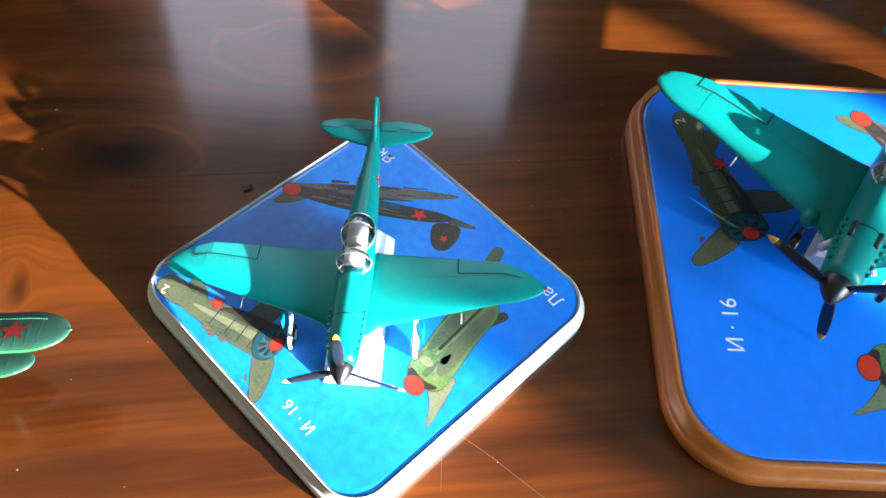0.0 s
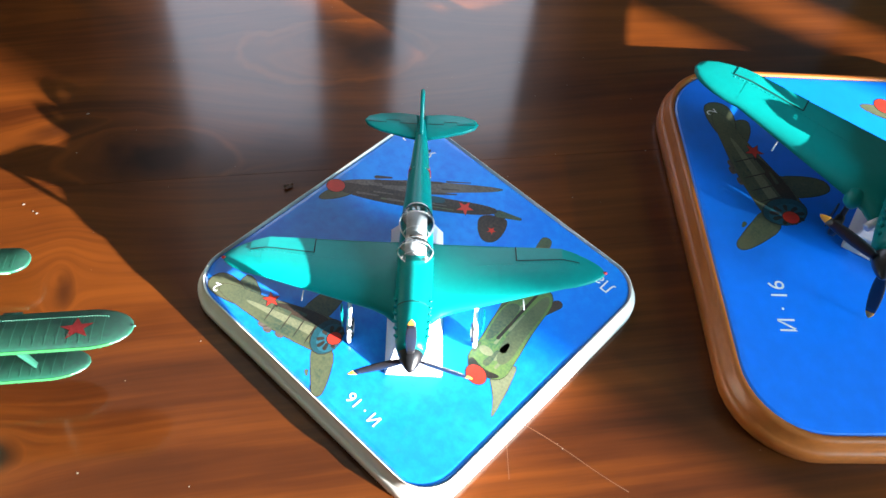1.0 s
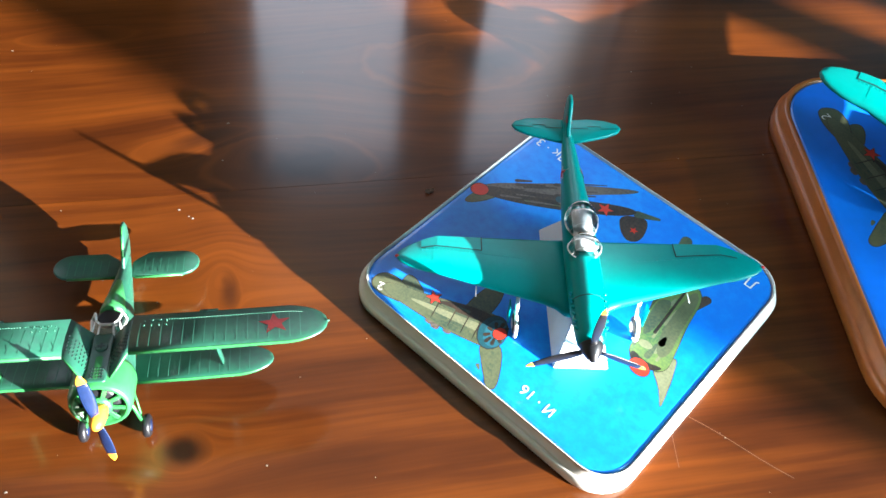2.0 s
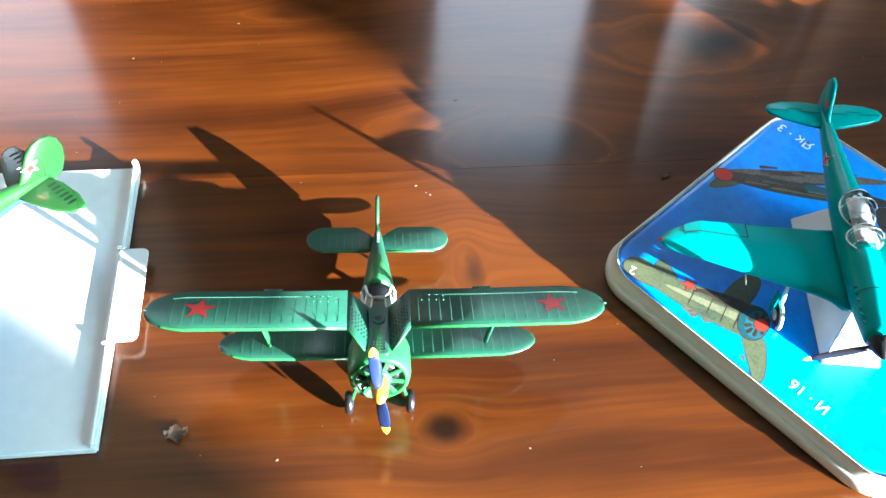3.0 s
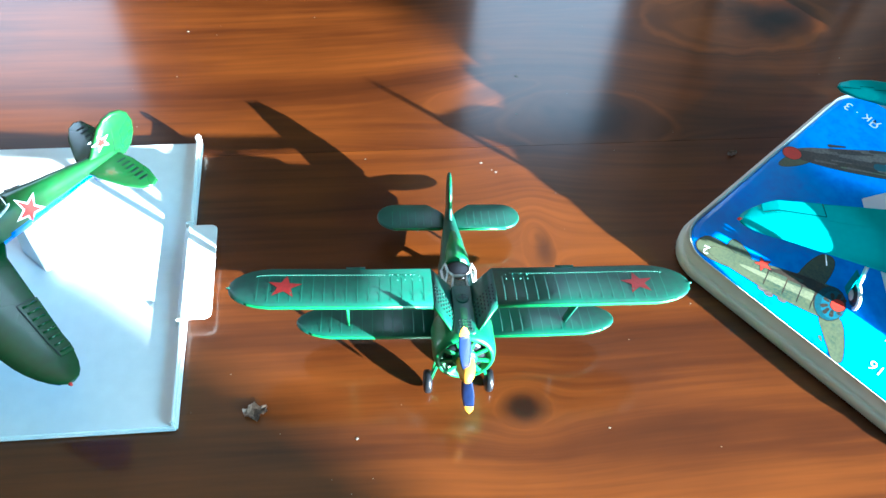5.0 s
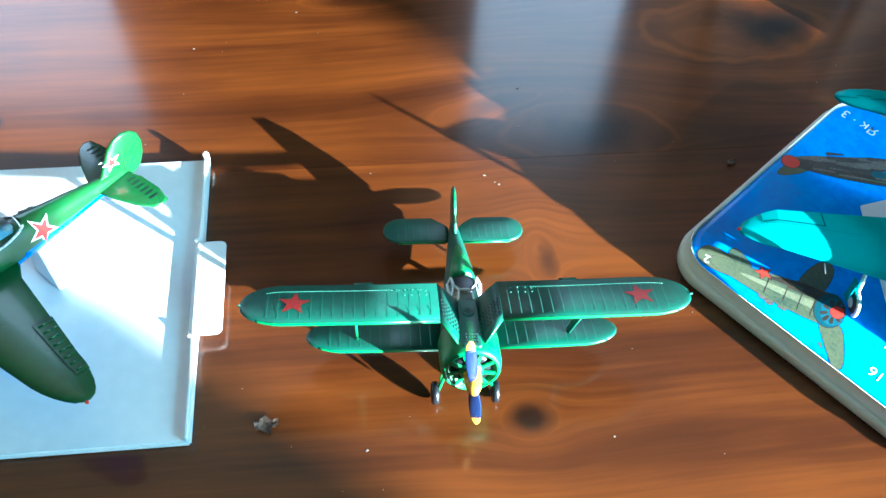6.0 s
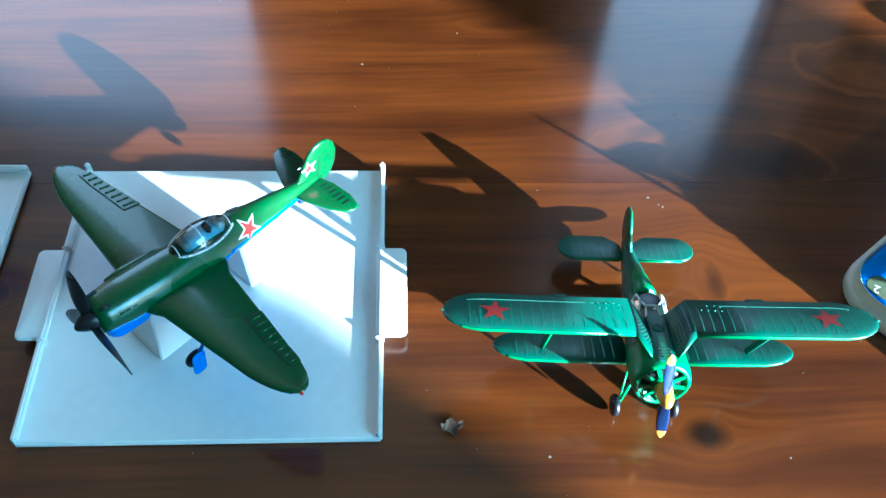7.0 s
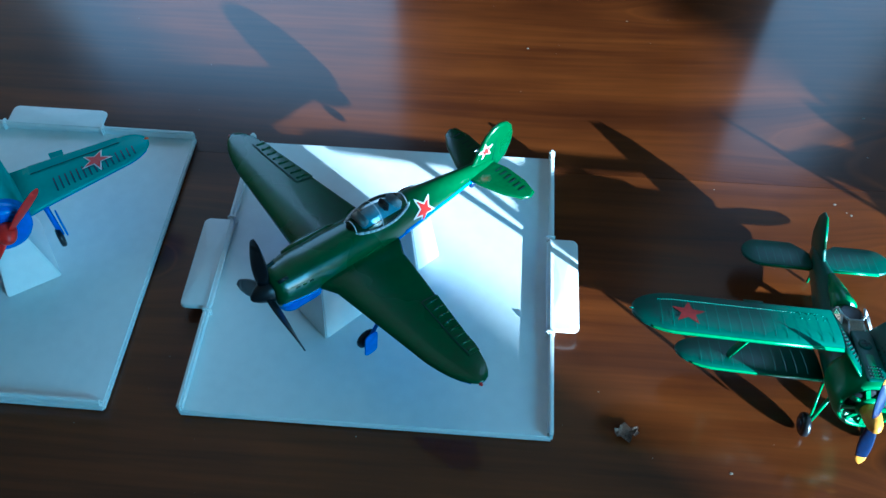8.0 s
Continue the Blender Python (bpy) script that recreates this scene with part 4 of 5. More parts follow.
def olive_fighter(m):
    """Olive fighter with a pale blue belly, its nose to -y."""
    ob = thing("model_aeroplane", m, "glossy olive green model fighter with blue underside and red stars", "model aeroplane", "model aeroplanes")
    hull = Hull([(-0.0248, 0.0050, 0.0054, 0.0054, 0.0054, 2.1), (-0.0234, 0.0050, 0.0063, 0.0062, 0.0066, 2.2), (-0.0150, 0.0050, 0.0072, 0.0070, 0.0080, 2.3), (-0.0020, 0.0046, 0.0076, 0.0074, 0.0084, 2.3),
                 (0.0120, 0.0044, 0.0070, 0.0076, 0.0076, 2.2), (0.0260, 0.0046, 0.0058, 0.0076, 0.0064, 2.1), (0.0400, 0.0046, 0.0042, 0.0056, 0.0050, 2.0), (0.0540, 0.0046, 0.0026, 0.0036, 0.0034, 2.0), (0.0660, 0.0046, 0.0010, 0.0018, 0.0016, 2.0)])
    body = part("fuselage", hull.mesh(), GREEN, ob)
    part("belly", hull.mesh(194, 346, 16, 24, -0.0240, 0.0220, 0.0002), SKYBLUE, body, "sky blue underside")
    part("rear_belly", hull.mesh(184, 356, 18, 20, 0.0220, 0.0640, 0.0002), SKYBLUE, body, "sky blue underside of the tail")
    part("chin_intake", plate(rounded(0.0090, 0.0160, 0.004, 5), 0.0050, lambda p, h: Vector((p[0], -0.0150 + p[1], -0.0030 + h))), SKYBLUE, ob)
    for side in (-1, 1):
        rows = [(0.0030, -0.0150, 0.0185, -0.0010, 0.0050), (0.0075, -0.0128, 0.0175, -0.0008, 0.0046), (0.0120, -0.0103, 0.0150, -0.0006, 0.0042)]
        rows += tip_rows(0.0470, 0.0620, -0.0066, 0.0086, 0.0010, 0.0026, -0.0040, 0.0075, 0.0018, 0.0016)
        w = Wing(rows, side)
        wob = part("wing", w.mesh(), GREEN, ob)
        x0, x1 = 0.0310, 0.0535
        part("aileron", w.mesh(0.72, 1.02, x0, x1, 0.00030, 5), GREEN, wob, smooth=False)
        bm = w.line([(x0 - 0.0002, 0.71), (x0 - 0.0002, 0.85), (x0 - 0.0002, 1.0)], 0.00035, 0.00030)
        w.line([(x0 + (x1 - x0) * i / 8, 0.71) for i in range(9)], 0.00030, 0.00028, bm)
        part("panel_line", bm, LINE, wob)
        bm = bmesh.new()
        for k in range(8):
            x = x0 + (x1 - x0) * (k + 0.5) / 8
            p, q = w.top(x, 0.76, 0.0004), w.top(x, 0.98, 0.0004)
            rod(p, q, 0.00032, 6, bm=bm)
        part("aileron_relief", bm, GREEN, wob)
        part("underside", w.mesh(0.03, 0.97, 0.008, 0.0600, -0.0001, 6), SKYBLUE, wob).location.z = -0.0004
        part("wing_light", lathe([(-0.0006, 0.0002), (0, 0.0006), (0.0008, 0.0003)], "x", 8, (side * 0.0618, 0.0005, 0.0016)), RED, wob, "small red wing-tip light")
        sx = side * 0.0265
        if side > 0:
            leg = part("undercarriage_leg", rod((sx, -0.0060, -0.0010), (sx, -0.0105, -0.0085), 0.0006), SKYBLUE, ob)
            wheel(leg, (sx - 0.0014, -0.0098, -0.0092), 0.0034, 0.0018, BLACK, NAVY)
            door = plate(rounded(0.0046, 0.0100, 0.0016, 4), 0.0006, lambda p, h: Vector((sx + 0.0010 + h, -0.0100 + p[0], -0.0090 + p[1])))
            part("wheel_door", door, SKYBLUE, leg)
        st = [(0.0010, 0.0520), (0.0060, 0.0535), (0.0140, 0.0570), (0.0190, 0.0605), (0.0204, 0.0635), (0.0195, 0.0660), (0.0140, 0.0672), (0.0060, 0.0668), (0.0010, 0.0650)]
        stab = part("tailplane", plate([(side * x, y) for x, y in st], 0.0013, lambda p, h: Vector((p[0], p[1], 0.0046 + h))), GREEN, ob)
        bm = bmesh.new()
        for k in range(6):
            x = side * (0.005 + 0.0022 * k)
            ribbon([(x, 0.0618, 0.0054), (x, 0.0650, 0.0054)], 0.0005, None, bm)
        part("elevator_relief", bm, LINE, stab)
        part("star_border", hull.star(0.0300, 90 - side * 66, 0.0054, 0.00036, 0.5), PRINT_WHITE, body)
        part("star", hull.star(0.0300, 90 - side * 66, 0.0039, 0.00048, 0.5), RED, body, "red star with a white border")
        fw = [Vector((side * 0.00095, 0.0600 + x, 0.0125 + y)) for x, y in star_points(0.0036, 0.2)]
        part("star_border", fan(fw, Vector((side * 0.00095, 0.0600, 0.0125))), PRINT_WHITE, body)
        fw = [Vector((side * 0.00105, 0.0600 + x, 0.0125 + y)) for x, y in star_points(0.0027, 0.2)]
        part("star", fan(fw, Vector((side * 0.00105, 0.0600, 0.0125))), RED, body, "small red star")
        ex = bmesh.new()
        for k in range(3):
            p = hull.point(-0.0195 + 0.0022 * k, 90 - side * 68, -0.0001)
            rod(p, p + Vector((side * 0.0003, 0.0012, 0)), 0.00035, 6, bm=ex)
        part("exhaust_relief", ex, GREEN, body)
        part("gun_slot", rod(hull.point(-0.0236, 90 - side * 30, 0.0002), hull.point(-0.0205, 90 - side * 30, 0.0001), 0.0006, 6), LINE, body)
    part("air_scoop", lathe([(-0.0165, 0.0002), (-0.0160, 0.0010), (-0.0100, 0.0018), (0.0000, 0.0014), (0.0040, 0.0002)], "y", 12, (-0.0056, 0, 0.0092)), GREEN, body)
    fin = [(0.0510, 0.0050), (0.0555, 0.0085), (0.0580, 0.0140), (0.0600, 0.0178), (0.0628, 0.0202), (0.0660, 0.0210), (0.0692, 0.0202), (0.0716, 0.0178), (0.0728, 0.0140), (0.0726, 0.0095), (0.0710, 0.0050), (0.0680, 0.0022), (0.0560, 0.0030)]
    fin = part("fin", plate(fin, 0.0015, lambda p, h: Vector((h, p[0], p[1]))), GREEN, ob)
    part("panel_line", rod((0.0008, 0.0640, 0.0040), (0.0006, 0.0650, 0.0195), 0.00012, 5), LINE, fin)
    part("tail_wheel", lathe([(-0.0008, 0.0007), (-0.0004, 0.0016), (0.0004, 0.0016), (0.0008, 0.0007)], "x", 12, (0, 0.0570, -0.0015)), NAVY, ob)
    part("spinner", lathe([(-0.0311, 0.0002), (-0.0307, 0.0010), (-0.0291, 0.0022), (-0.0271, 0.0032), (-0.0251, 0.0037), (-0.0243, 0.0037)], "y", 20, (0, 0, 0.0050)), BLACK, ob)
    for k in range(3):
        blade(0.0208, 0.0042, 0.0030, BLACK, None, ob, Matrix.Translation((0, -0.0264, 0.0050)) @ pose(0, 0, 0, 0, -8 + 120 * k, 0), 0.14, 50)
    part("cockpit", box(0, 0.0150, 0.0118, 0.0062, 0.0150, 0.0016, 0.0005), COCKPIT, body, "blue-grey cockpit floor, paled for the canopy's glints")
    # two added pale blocks stand in for glints on the canopy
    for y in (0.0085, 0.0215):
        part("glint_block", box(0, y, 0.0130, 0.0058, 0.0026, 0.0022, 0.0005), GREY, body, "pale block standing in for a canopy glint")
    part("seat_back", box(0, 0.0175, 0.0132, 0.0042, 0.0016, 0.0036, 0.0005), BLACK, body)
    rows = []
    for i in range(15):
        f = i / 14
        g = max(0.10, math.sin(math.pi * (0.04 + 0.92 * f))) ** 0.55
        rows.append([Vector((0.0054 * g * math.cos(math.pi * j / 12), 0.0035 + 0.0230 * f, 0.0100 + 0.0064 * g * math.sin(math.pi * j / 12))) for j in range(13)])
    part("canopy", ring_loft(bmesh.new(), rows), CLEAR, ob, "clear plastic canopy")
    bm = bmesh.new()
    for i in (1, 6, 13):
        ribbon([p + Vector((0, 0, 0.0001)) for p in rows[i]], 0.0003, Vector((0, 1, 0)).cross(Vector((1, 0, 0))), bm)
    rim = [r[0] for r in rows] + [r[12] for r in reversed(rows)]
    rim = [Vector((p.x * 1.06, p.y, p.z + 0.0012)) for p in rim]
    for p, q in zip(rim, rim[1:] + rim[:1]):
        rod(p, q, 0.00042, 6, bm=bm)
    part("canopy_frame", bm, PRINT_WHITE, ob, "pale canopy frame")
    for c in ob.children:
        if not c.name.startswith(("wing", "undercarriage")):
            c.location += Vector((0, -0.0012, -0.0032))
    return ob


olive_fighter(pose(-0.2990, 0.1228, 0.0290, -6, 0, -37))
saddle(pose(-0.2990, 0.1240, 0.0031, 0, 0, -37), (-0.0088, 0.0088, -0.0160, 0.0040), (-0.0045, 0.0045, -0.0120, 0.0020), 0.0215, "white plastic block stand under the olive model")
saddle(pose(-0.2990, 0.1240, 0.0031, 0, 0, -37), (-0.0060, 0.0078, 0.0230, 0.0330), (-0.0034, 0.0042, 0.0240, 0.0320), 0.0190, "white plastic rear block under the olive model")


def radial_fighter(m):
    """Sea-green fighter with a red airscrew and a blue cowling."""
    ob = thing("model_aeroplane", m, "sea-green model fighter with red propeller and blue cowling", "model aeroplane", "model aeroplanes")
    hull = Hull([(-0.0170, 0.0040, 0.0078, 0.0078, 0.0078, 2.0), (-0.0100, 0.0040, 0.0082, 0.0082, 0.0082, 2.0), (0.0000, 0.0040, 0.0076, 0.0078, 0.0078, 2.0), (0.0200, 0.0040, 0.0054, 0.0064, 0.0060, 2.0), (0.0460, 0.0040, 0.0014, 0.0024, 0.0020, 2.0)])
    body = part("fuselage", hull.mesh(), SEAGREEN, ob)
    part("cowling", lathe([(-0.0180, 0.0040), (-0.0186, 0.0060), (-0.0180, 0.0078), (-0.0165, 0.0084), (-0.0130, 0.0085), (-0.0128, 0.0060)], "y", 28, (0, 0, 0.0040)), SKYBLUE, ob, "bright blue cowling ring")
    part("cooling_plate", lathe([(-0.0172, 0.0002), (-0.0174, 0.0055), (-0.0168, 0.0066)], "y", 24, (0, 0, 0.0040)), NAVY, ob)
    for k in range(9):
        a = 2 * math.pi * k / 9
        part("shutter", box(0, 0, 0, 0.0011, 0.0005, 0.0034, 0.0001), SKYBLUE, ob, smooth=False).matrix_local = Matrix.Translation((0.0046 * math.sin(a), -0.0178, 0.0040 + 0.0046 * math.cos(a))) @ pose(0, 0, 0, 0, math.degrees(a), 0)
    part("spinner", lathe([(-0.0240, 0.0002), (-0.0234, 0.0014), (-0.0220, 0.0026), (-0.0195, 0.0033), (-0.0178, 0.0034)], "y", 20, (0, 0, 0.0040)), RED, ob, "red spinner")
    for k in range(2):
        blade(0.0190, 0.0034, 0.0024, RED, None, ob, Matrix.Translation((0, -0.0205, 0.0040)) @ pose(0, 0, 0, 0, 48 + 180 * k, 0), 0.14)
    for side in (-1, 1):
        rows = [(0.0040, -0.0112, 0.0130, -0.0012, 0.0044), (0.0120, -0.0096, 0.0122, -0.0008, 0.0038)]
        rows += tip_rows(0.0420, 0.0510, -0.0066, 0.0080, 0.0006, 0.0024, -0.0052, 0.0068, 0.0010, 0.0016)
        w = Wing(rows, side)
        wob = part("wing", w.mesh(), SEAGREEN, ob)
        part("underside", w.mesh(0.03, 0.97, 0.008, 0.0490, -0.0001, 6), SKYBLUE, wob).location.z = -0.0004
        part("aileron", w.mesh(0.74, 1.0, 0.0125, 0.0420, 0.0002, 5), TEAL, wob, smooth=False)
        part("panel_line", w.line([(0.0125 + 0.0295 * i / 8, 0.735) for i in range(9)], 0.0004, 0.00034), LINE, wob)
        part("trim_tab", w.mesh(1.0, 1.16, 0.0200, 0.0245, 0.0001, 3), TEAL, wob, smooth=False)
        bm = bmesh.new()
        for k in range(15):
            x = 0.0185 + 0.0019 * k
            w.line([(x, 0.10), (x, 0.25), (x, 0.42)], 0.0005, 0.0002, bm)
        part("rib_relief", bm, NAVY, wob)
        part("star_border", w.star(0.0330, 0.42, 0.0056, 0.00036, -0.6 * side), PRINT_WHITE, wob)
        part("star", w.star(0.0330, 0.42, 0.0044, 0.00046, -0.6 * side), RED, wob, "red star with a white border")
        part("wing_light", lathe([(-0.0006, 0.0002), (0, 0.0006), (0.0008, 0.0003)], "x", 8, (side * 0.0505, 0.0012, 0.0014)), ORANGE, wob)
        sx = side * 0.0125
        leg = part("undercarriage_leg", rod((sx, -0.0060, -0.0010), (sx * 1.05, -0.0100, -0.0140), 0.0009), SKYBLUE, ob)
        wheel(leg, (sx * 1.0, -0.0104, -0.0145), 0.0034, 0.0018, BLACK, NAVY)
        part("wheel_door", plate(rounded(0.0034, 0.0110, 0.0012, 4), 0.0005, lambda p, h: Vector((sx + side * (0.0022 + h), -0.0090 + p[0], -0.0100 + p[1]))), SKYBLUE, leg)
    part("fin", plate([(0.036, 0.004), (0.041, 0.012), (0.045, 0.0135), (0.048, 0.010), (0.048, 0.003)], 0.0014, lambda p, h: Vector((h, p[0], p[1]))), SEAGREEN, ob)
    return ob


radial_fighter(pose(-0.4128, 0.1205, 0.0270, -4, 0, 42.5))
saddle(pose(-0.4160, 0.1220, 0.0031, 0, 0, 42), (-0.0090, 0.0090, -0.0215, 0.0060), (-0.0045, 0.0045, -0.0150, 0.0040), 0.0200, "white plastic block stand under the sea-green model")


def biplane(m):
    """Gull-wing biplane, its airscrew hub at the origin and its nose to -y."""
    ob = thing("model_biplane", m, "dark green plastic model biplane with red stars on its wings", "model biplane", "model aeroplanes")
    hull = Hull([(0.0160, -0.0005, 0.0082, 0.0078, 0.0084, 2.2), (0.0230, -0.0006, 0.0076, 0.0076, 0.0094, 2.3), (0.0330, -0.0006, 0.0064, 0.0068, 0.0105, 2.3), (0.0400, -0.0004, 0.0054, 0.0072, 0.0105, 2.1),
                 (0.0520, -0.0002, 0.0038, 0.0050, 0.0098, 2.0), (0.0640, 0.0000, 0.0022, 0.0030, 0.0078, 2.0), (0.0730, 0.0002, 0.0008, 0.0014, 0.0045, 2.0)])
    body = part("fuselage", hull.mesh(), MOSS, ob)
    part("cowling", lathe([(0.0052, 0.0068), (0.0038, 0.0072), (0.0034, 0.0078), (0.0042, 0.0086), (0.0065, 0.0091), (0.0150, 0.0091), (0.0168, 0.0086)], "y", 32), LIT_GREEN, ob, "bright green engine cowling")
    part("engine", lathe([(0.0046, 0.0002), (0.0044, 0.0050), (0.0058, 0.0069)], "y", 24), BLACK, ob, "dark engine behind the cooling slots")
    for k in range(9):
        a = 2 * math.pi * (k + 0.5) / 9
        sp = part("cooling_spoke", box(0, 0, 0, 0.0014, 0.0007, 0.0040, 0.0002), LIT_GREEN, ob, smooth=False)
        sp.matrix_local = Matrix.Translation((0.0052 * math.sin(a), 0.0040, 0.0052 * math.cos(a))) @ pose(0, 0, 0, 0, math.degrees(a), 0)
    part("front_plate", lathe([(0.0030, 0.0004), (0.0029, 0.0026), (0.0036, 0.0036), (0.0044, 0.0036)], "y", 18), LIT_GREEN, ob)
    part("spinner", lathe([(-0.0050, 0.0002), (-0.0044, 0.0012), (-0.0028, 0.0021), (0.0005, 0.0026), (0.0030, 0.0026)], "y", 18), YELLOW, ob, "yellow-orange spinner")
    for k in range(2):
        blade(0.0182, 0.0032, 0.0018, NAVY, YELLOW, ob, pose(0, -0.0012, 0, 0, -6 + 180 * k, 0), 0.20, 30)
    for side in (-1, 1):
        up = Wing([(0.0090, 0.0109, 0.0273, 0.0132, 0.0026), (0.0300, 0.0109, 0.0273, 0.0133, 0.0024)] + tip_rows(0.0545, 0.0662, 0.0109, 0.0273, 0.0137, 0.0022, 0.0120, 0.0262, 0.0139, 0.0014), side)
        gull = Wing([(0.0024, 0.0056, 0.0262, 0.0066, 0.0022), (0.0055, 0.0080, 0.0268, 0.0096, 0.0024), (0.0090, 0.0109, 0.0273, 0.0132, 0.0026)], side)
        wob = part("upper_wing", up.mesh(), MOSS, ob)
        # strip in the brighter green, so the sun on the edge is painted
        part("leading_edge", up.mesh(0.0, 0.025, 0.0092, 0.0610, 0.00008, 4), LIT_GREEN, wob, "leading edge coloured in the sunlit green")
        gob = part("gull_panel", gull.mesh(), MOSS, ob)
        part("leading_edge", gull.mesh(0.0, 0.025, 0.0024, 0.0090, 0.00008, 4), LIT_GREEN, gob)
        bm = bmesh.new()
        for i in range(7):
            for j in range(5):
                p = gull.top(0.0034 + 0.0008 * i, 0.22 + 0.085 * j, 0.00012)
                box(p.x, p.y, p.z, 0.00036, 0.00075, 0.0001, 0, bm)
        part("vent_relief", bm, LINE, gob)
        bm = bmesh.new()
        for i in range(16):
            x = 0.0115 + 0.0031 * i
            up.line([(x, 0.10), (x, 0.3), (x, 0.55), (x, 0.80 if i > 4 else 0.72)], 0.00026, 0.00012, bm)
        part("rib_relief", bm, RIB, wob)
        bm = bmesh.new()
        for i in range(58):
            p = up.top(0.0140 + 0.0445 * i / 57, 0.80, 0.00010)
            box(p.x, p.y, p.z, 0.00042, 0.00030, 0.0003, 0, bm)
        part("rivet_relief", bm, RIB, wob)
        bm = bmesh.new()
        for i in range(4):
            for j in range(2):
                p = up.top(0.0125 + 0.0021 * i, 0.64 + 0.12 * j, 0.0001)
                box(p.x, p.y, p.z, 0.0004, 0.0004, 0.0004, 0, bm)
        part("rivet_relief", bm, RIB, wob)
        part("trim_tab", up.mesh(0.99, 1.06, 0.0280, 0.0335, 0.00005, 3), MOSS, wob)
        part("star", up.star(0.0505, 0.47, 0.0050, 0.00016, 0.10 * side), DULL_RED, wob, "red star on the upper wing")
        part("wing_light", lathe([(-0.0006, 0.0002), (0, 0.0003), (0.0006, 0.0002)], "x", 8, (side * 0.0662, 0.0190, 0.0142)), RIB, wob)
        low = Wing([(0.0060, 0.0200, 0.0335, -0.0086, 0.0024), (0.0250, 0.0200, 0.0335, -0.0084, 0.0022)] + tip_rows(0.0385, 0.0490, 0.0200, 0.0335, -0.0080, 0.0020, 0.0213, 0.0322, -0.0078, 0.0014), side)
        lob = part("lower_wing", low.mesh(), MOSS, ob)
        part("leading_edge", low.mesh(0.0, 0.025, 0.0065, 0.0450, 0.00008, 4), LIT_GREEN, lob)
        bm = bmesh.new()
        for i in range(11):
            x = 0.0105 + 0.0031 * i
            low.line([(x, 0.10), (x, 0.3), (x, 0.6), (x, 0.85)], 0.00026, 0.00012, bm)
        part("rib_relief", bm, RIB, lob)
        sx = side * 0.0332
        # left strut painted as sunlit, right strut as shaded
        part("strut", plate([(0.0130, 0.0128), (0.0164, 0.0128), (0.0270, -0.0074), (0.0246, -0.0074)], 0.0008, lambda p, h: Vector((sx + h, p[0], p[1]))), LIT_GREEN if side < 0 else MOSS, ob)
        part("strut_foot", lathe([(-0.0080, 0.0012), (-0.0074, 0.0009), (-0.0066, 0.0004)], "z", 10, (sx, 0.0256, 0)), BLACK, ob)
        leg = part("undercarriage_leg", rod((side * 0.0050, 0.0140, -0.0070), (side * 0.0088, 0.0130, -0.0200), 0.0006, 8), LIT_GREEN, ob)
        part("leg_brace", rod((side * 0.0050, 0.0220, -0.0080), (side * 0.0084, 0.0136, -0.0196), 0.0004, 6), LIT_GREEN, leg)
        wheel(leg, (side * 0.0094, 0.0134, -0.0205), 0.0037, 0.0024, BLACK, NAVY)
        st = [(0.0016, 0.0630), (0.0060, 0.0628)] + [(0.0178 + 0.0064 * math.cos(radians(w)), 0.0692 + 0.0064 * math.sin(radians(w))) for w in range(-90, 91, 15)]
        st += [(0.0070, 0.0756), (0.0030, 0.0722), (0.0016, 0.0705)]
        stab = part("tailplane", plate([(side * x, y) for x, y in st], 0.0012, lambda p, h: Vector((p[0], p[1], -0.0010 + h))), MOSS, ob)
        part("leading_edge", rod((side * 0.0030, 0.0626, -0.0010), (side * 0.0190, 0.0629, -0.0010), 0.00048, 6), LIT_GREEN, stab)
        bm = bmesh.new()
        for i in range(6):
            x = side * (0.0060 + 0.0026 * i)
            ribbon([(x, 0.0640, -0.00028), (x, 0.0715, -0.00028)], 0.00026, None, bm)
        part("tail_relief", bm, RIB, stab)
    part("centre_panel", plate(rounded(0.0058, 0.0200, 0.0012, 4), 0.0012, lambda p, h: Vector((p[0], 0.0150 + p[1], 0.0084 + h))), MOSS, ob)
    bm = bmesh.new()
    for i in range(5):
        for j in range(4):
            box(-0.0016 + 0.0008 * i, 0.0068 + 0.0012 * j, 0.00905, 0.0004, 0.0006, 0.0001, 0, bm)
    part("vent_relief", bm, LINE, ob)
    cap = part("filler_cap", lathe([(0.0086, 0.0019), (0.0093, 0.0019), (0.0095, 0.0016)], "z", 18, (0, 0.0190, 0)), MOSS, ob)
    part("cap_slot", box(0, 0.0190, 0.00955, 0.0022, 0.0005, 0.0001), LINE, cap, smooth=False)
    part("cap_slot", box(0, 0.0190, 0.00956, 0.0005, 0.0022, 0.0001), LINE, cap, smooth=False)
    # windscreen, cockpit rim and headrest
    part("cockpit", lathe([(0.0055, 0.0038), (0.0074, 0.0036), (0.0076, 0.0028)], "z", 20, (0, 0.0335, 0)), BLACK, ob, "dark open cockpit")
    bm = bmesh.new()
    base = [(-0.0052, 0.0335), (-0.0045, 0.0268), (-0.0026, 0.0232), (0.0026, 0.0232), (0.0045, 0.0268), (0.0052, 0.0335)]
    topp = [(-0.0040, 0.0345), (-0.0033, 0.0310), (-0.0019, 0.0292), (0.0019, 0.0292), (0.0033, 0.0310), (0.0040, 0.0345)]
    inn = [bm.verts.new((x, y, 0.0066)) for x, y in base]
    hi = [bm.verts.new((x, y, 0.0090)) for x, y in topp]
    for i in range(5):
        bm.faces.new((inn[i], inn[i + 1], hi[i + 1], hi[i]))
    bmesh.ops.solidify(bm, geom=bm.faces[:], thickness=0.0003)
    part("windscreen", bm, CLEAR, ob, "clear faceted windscreen", smooth=False)
    bm = bmesh.new()
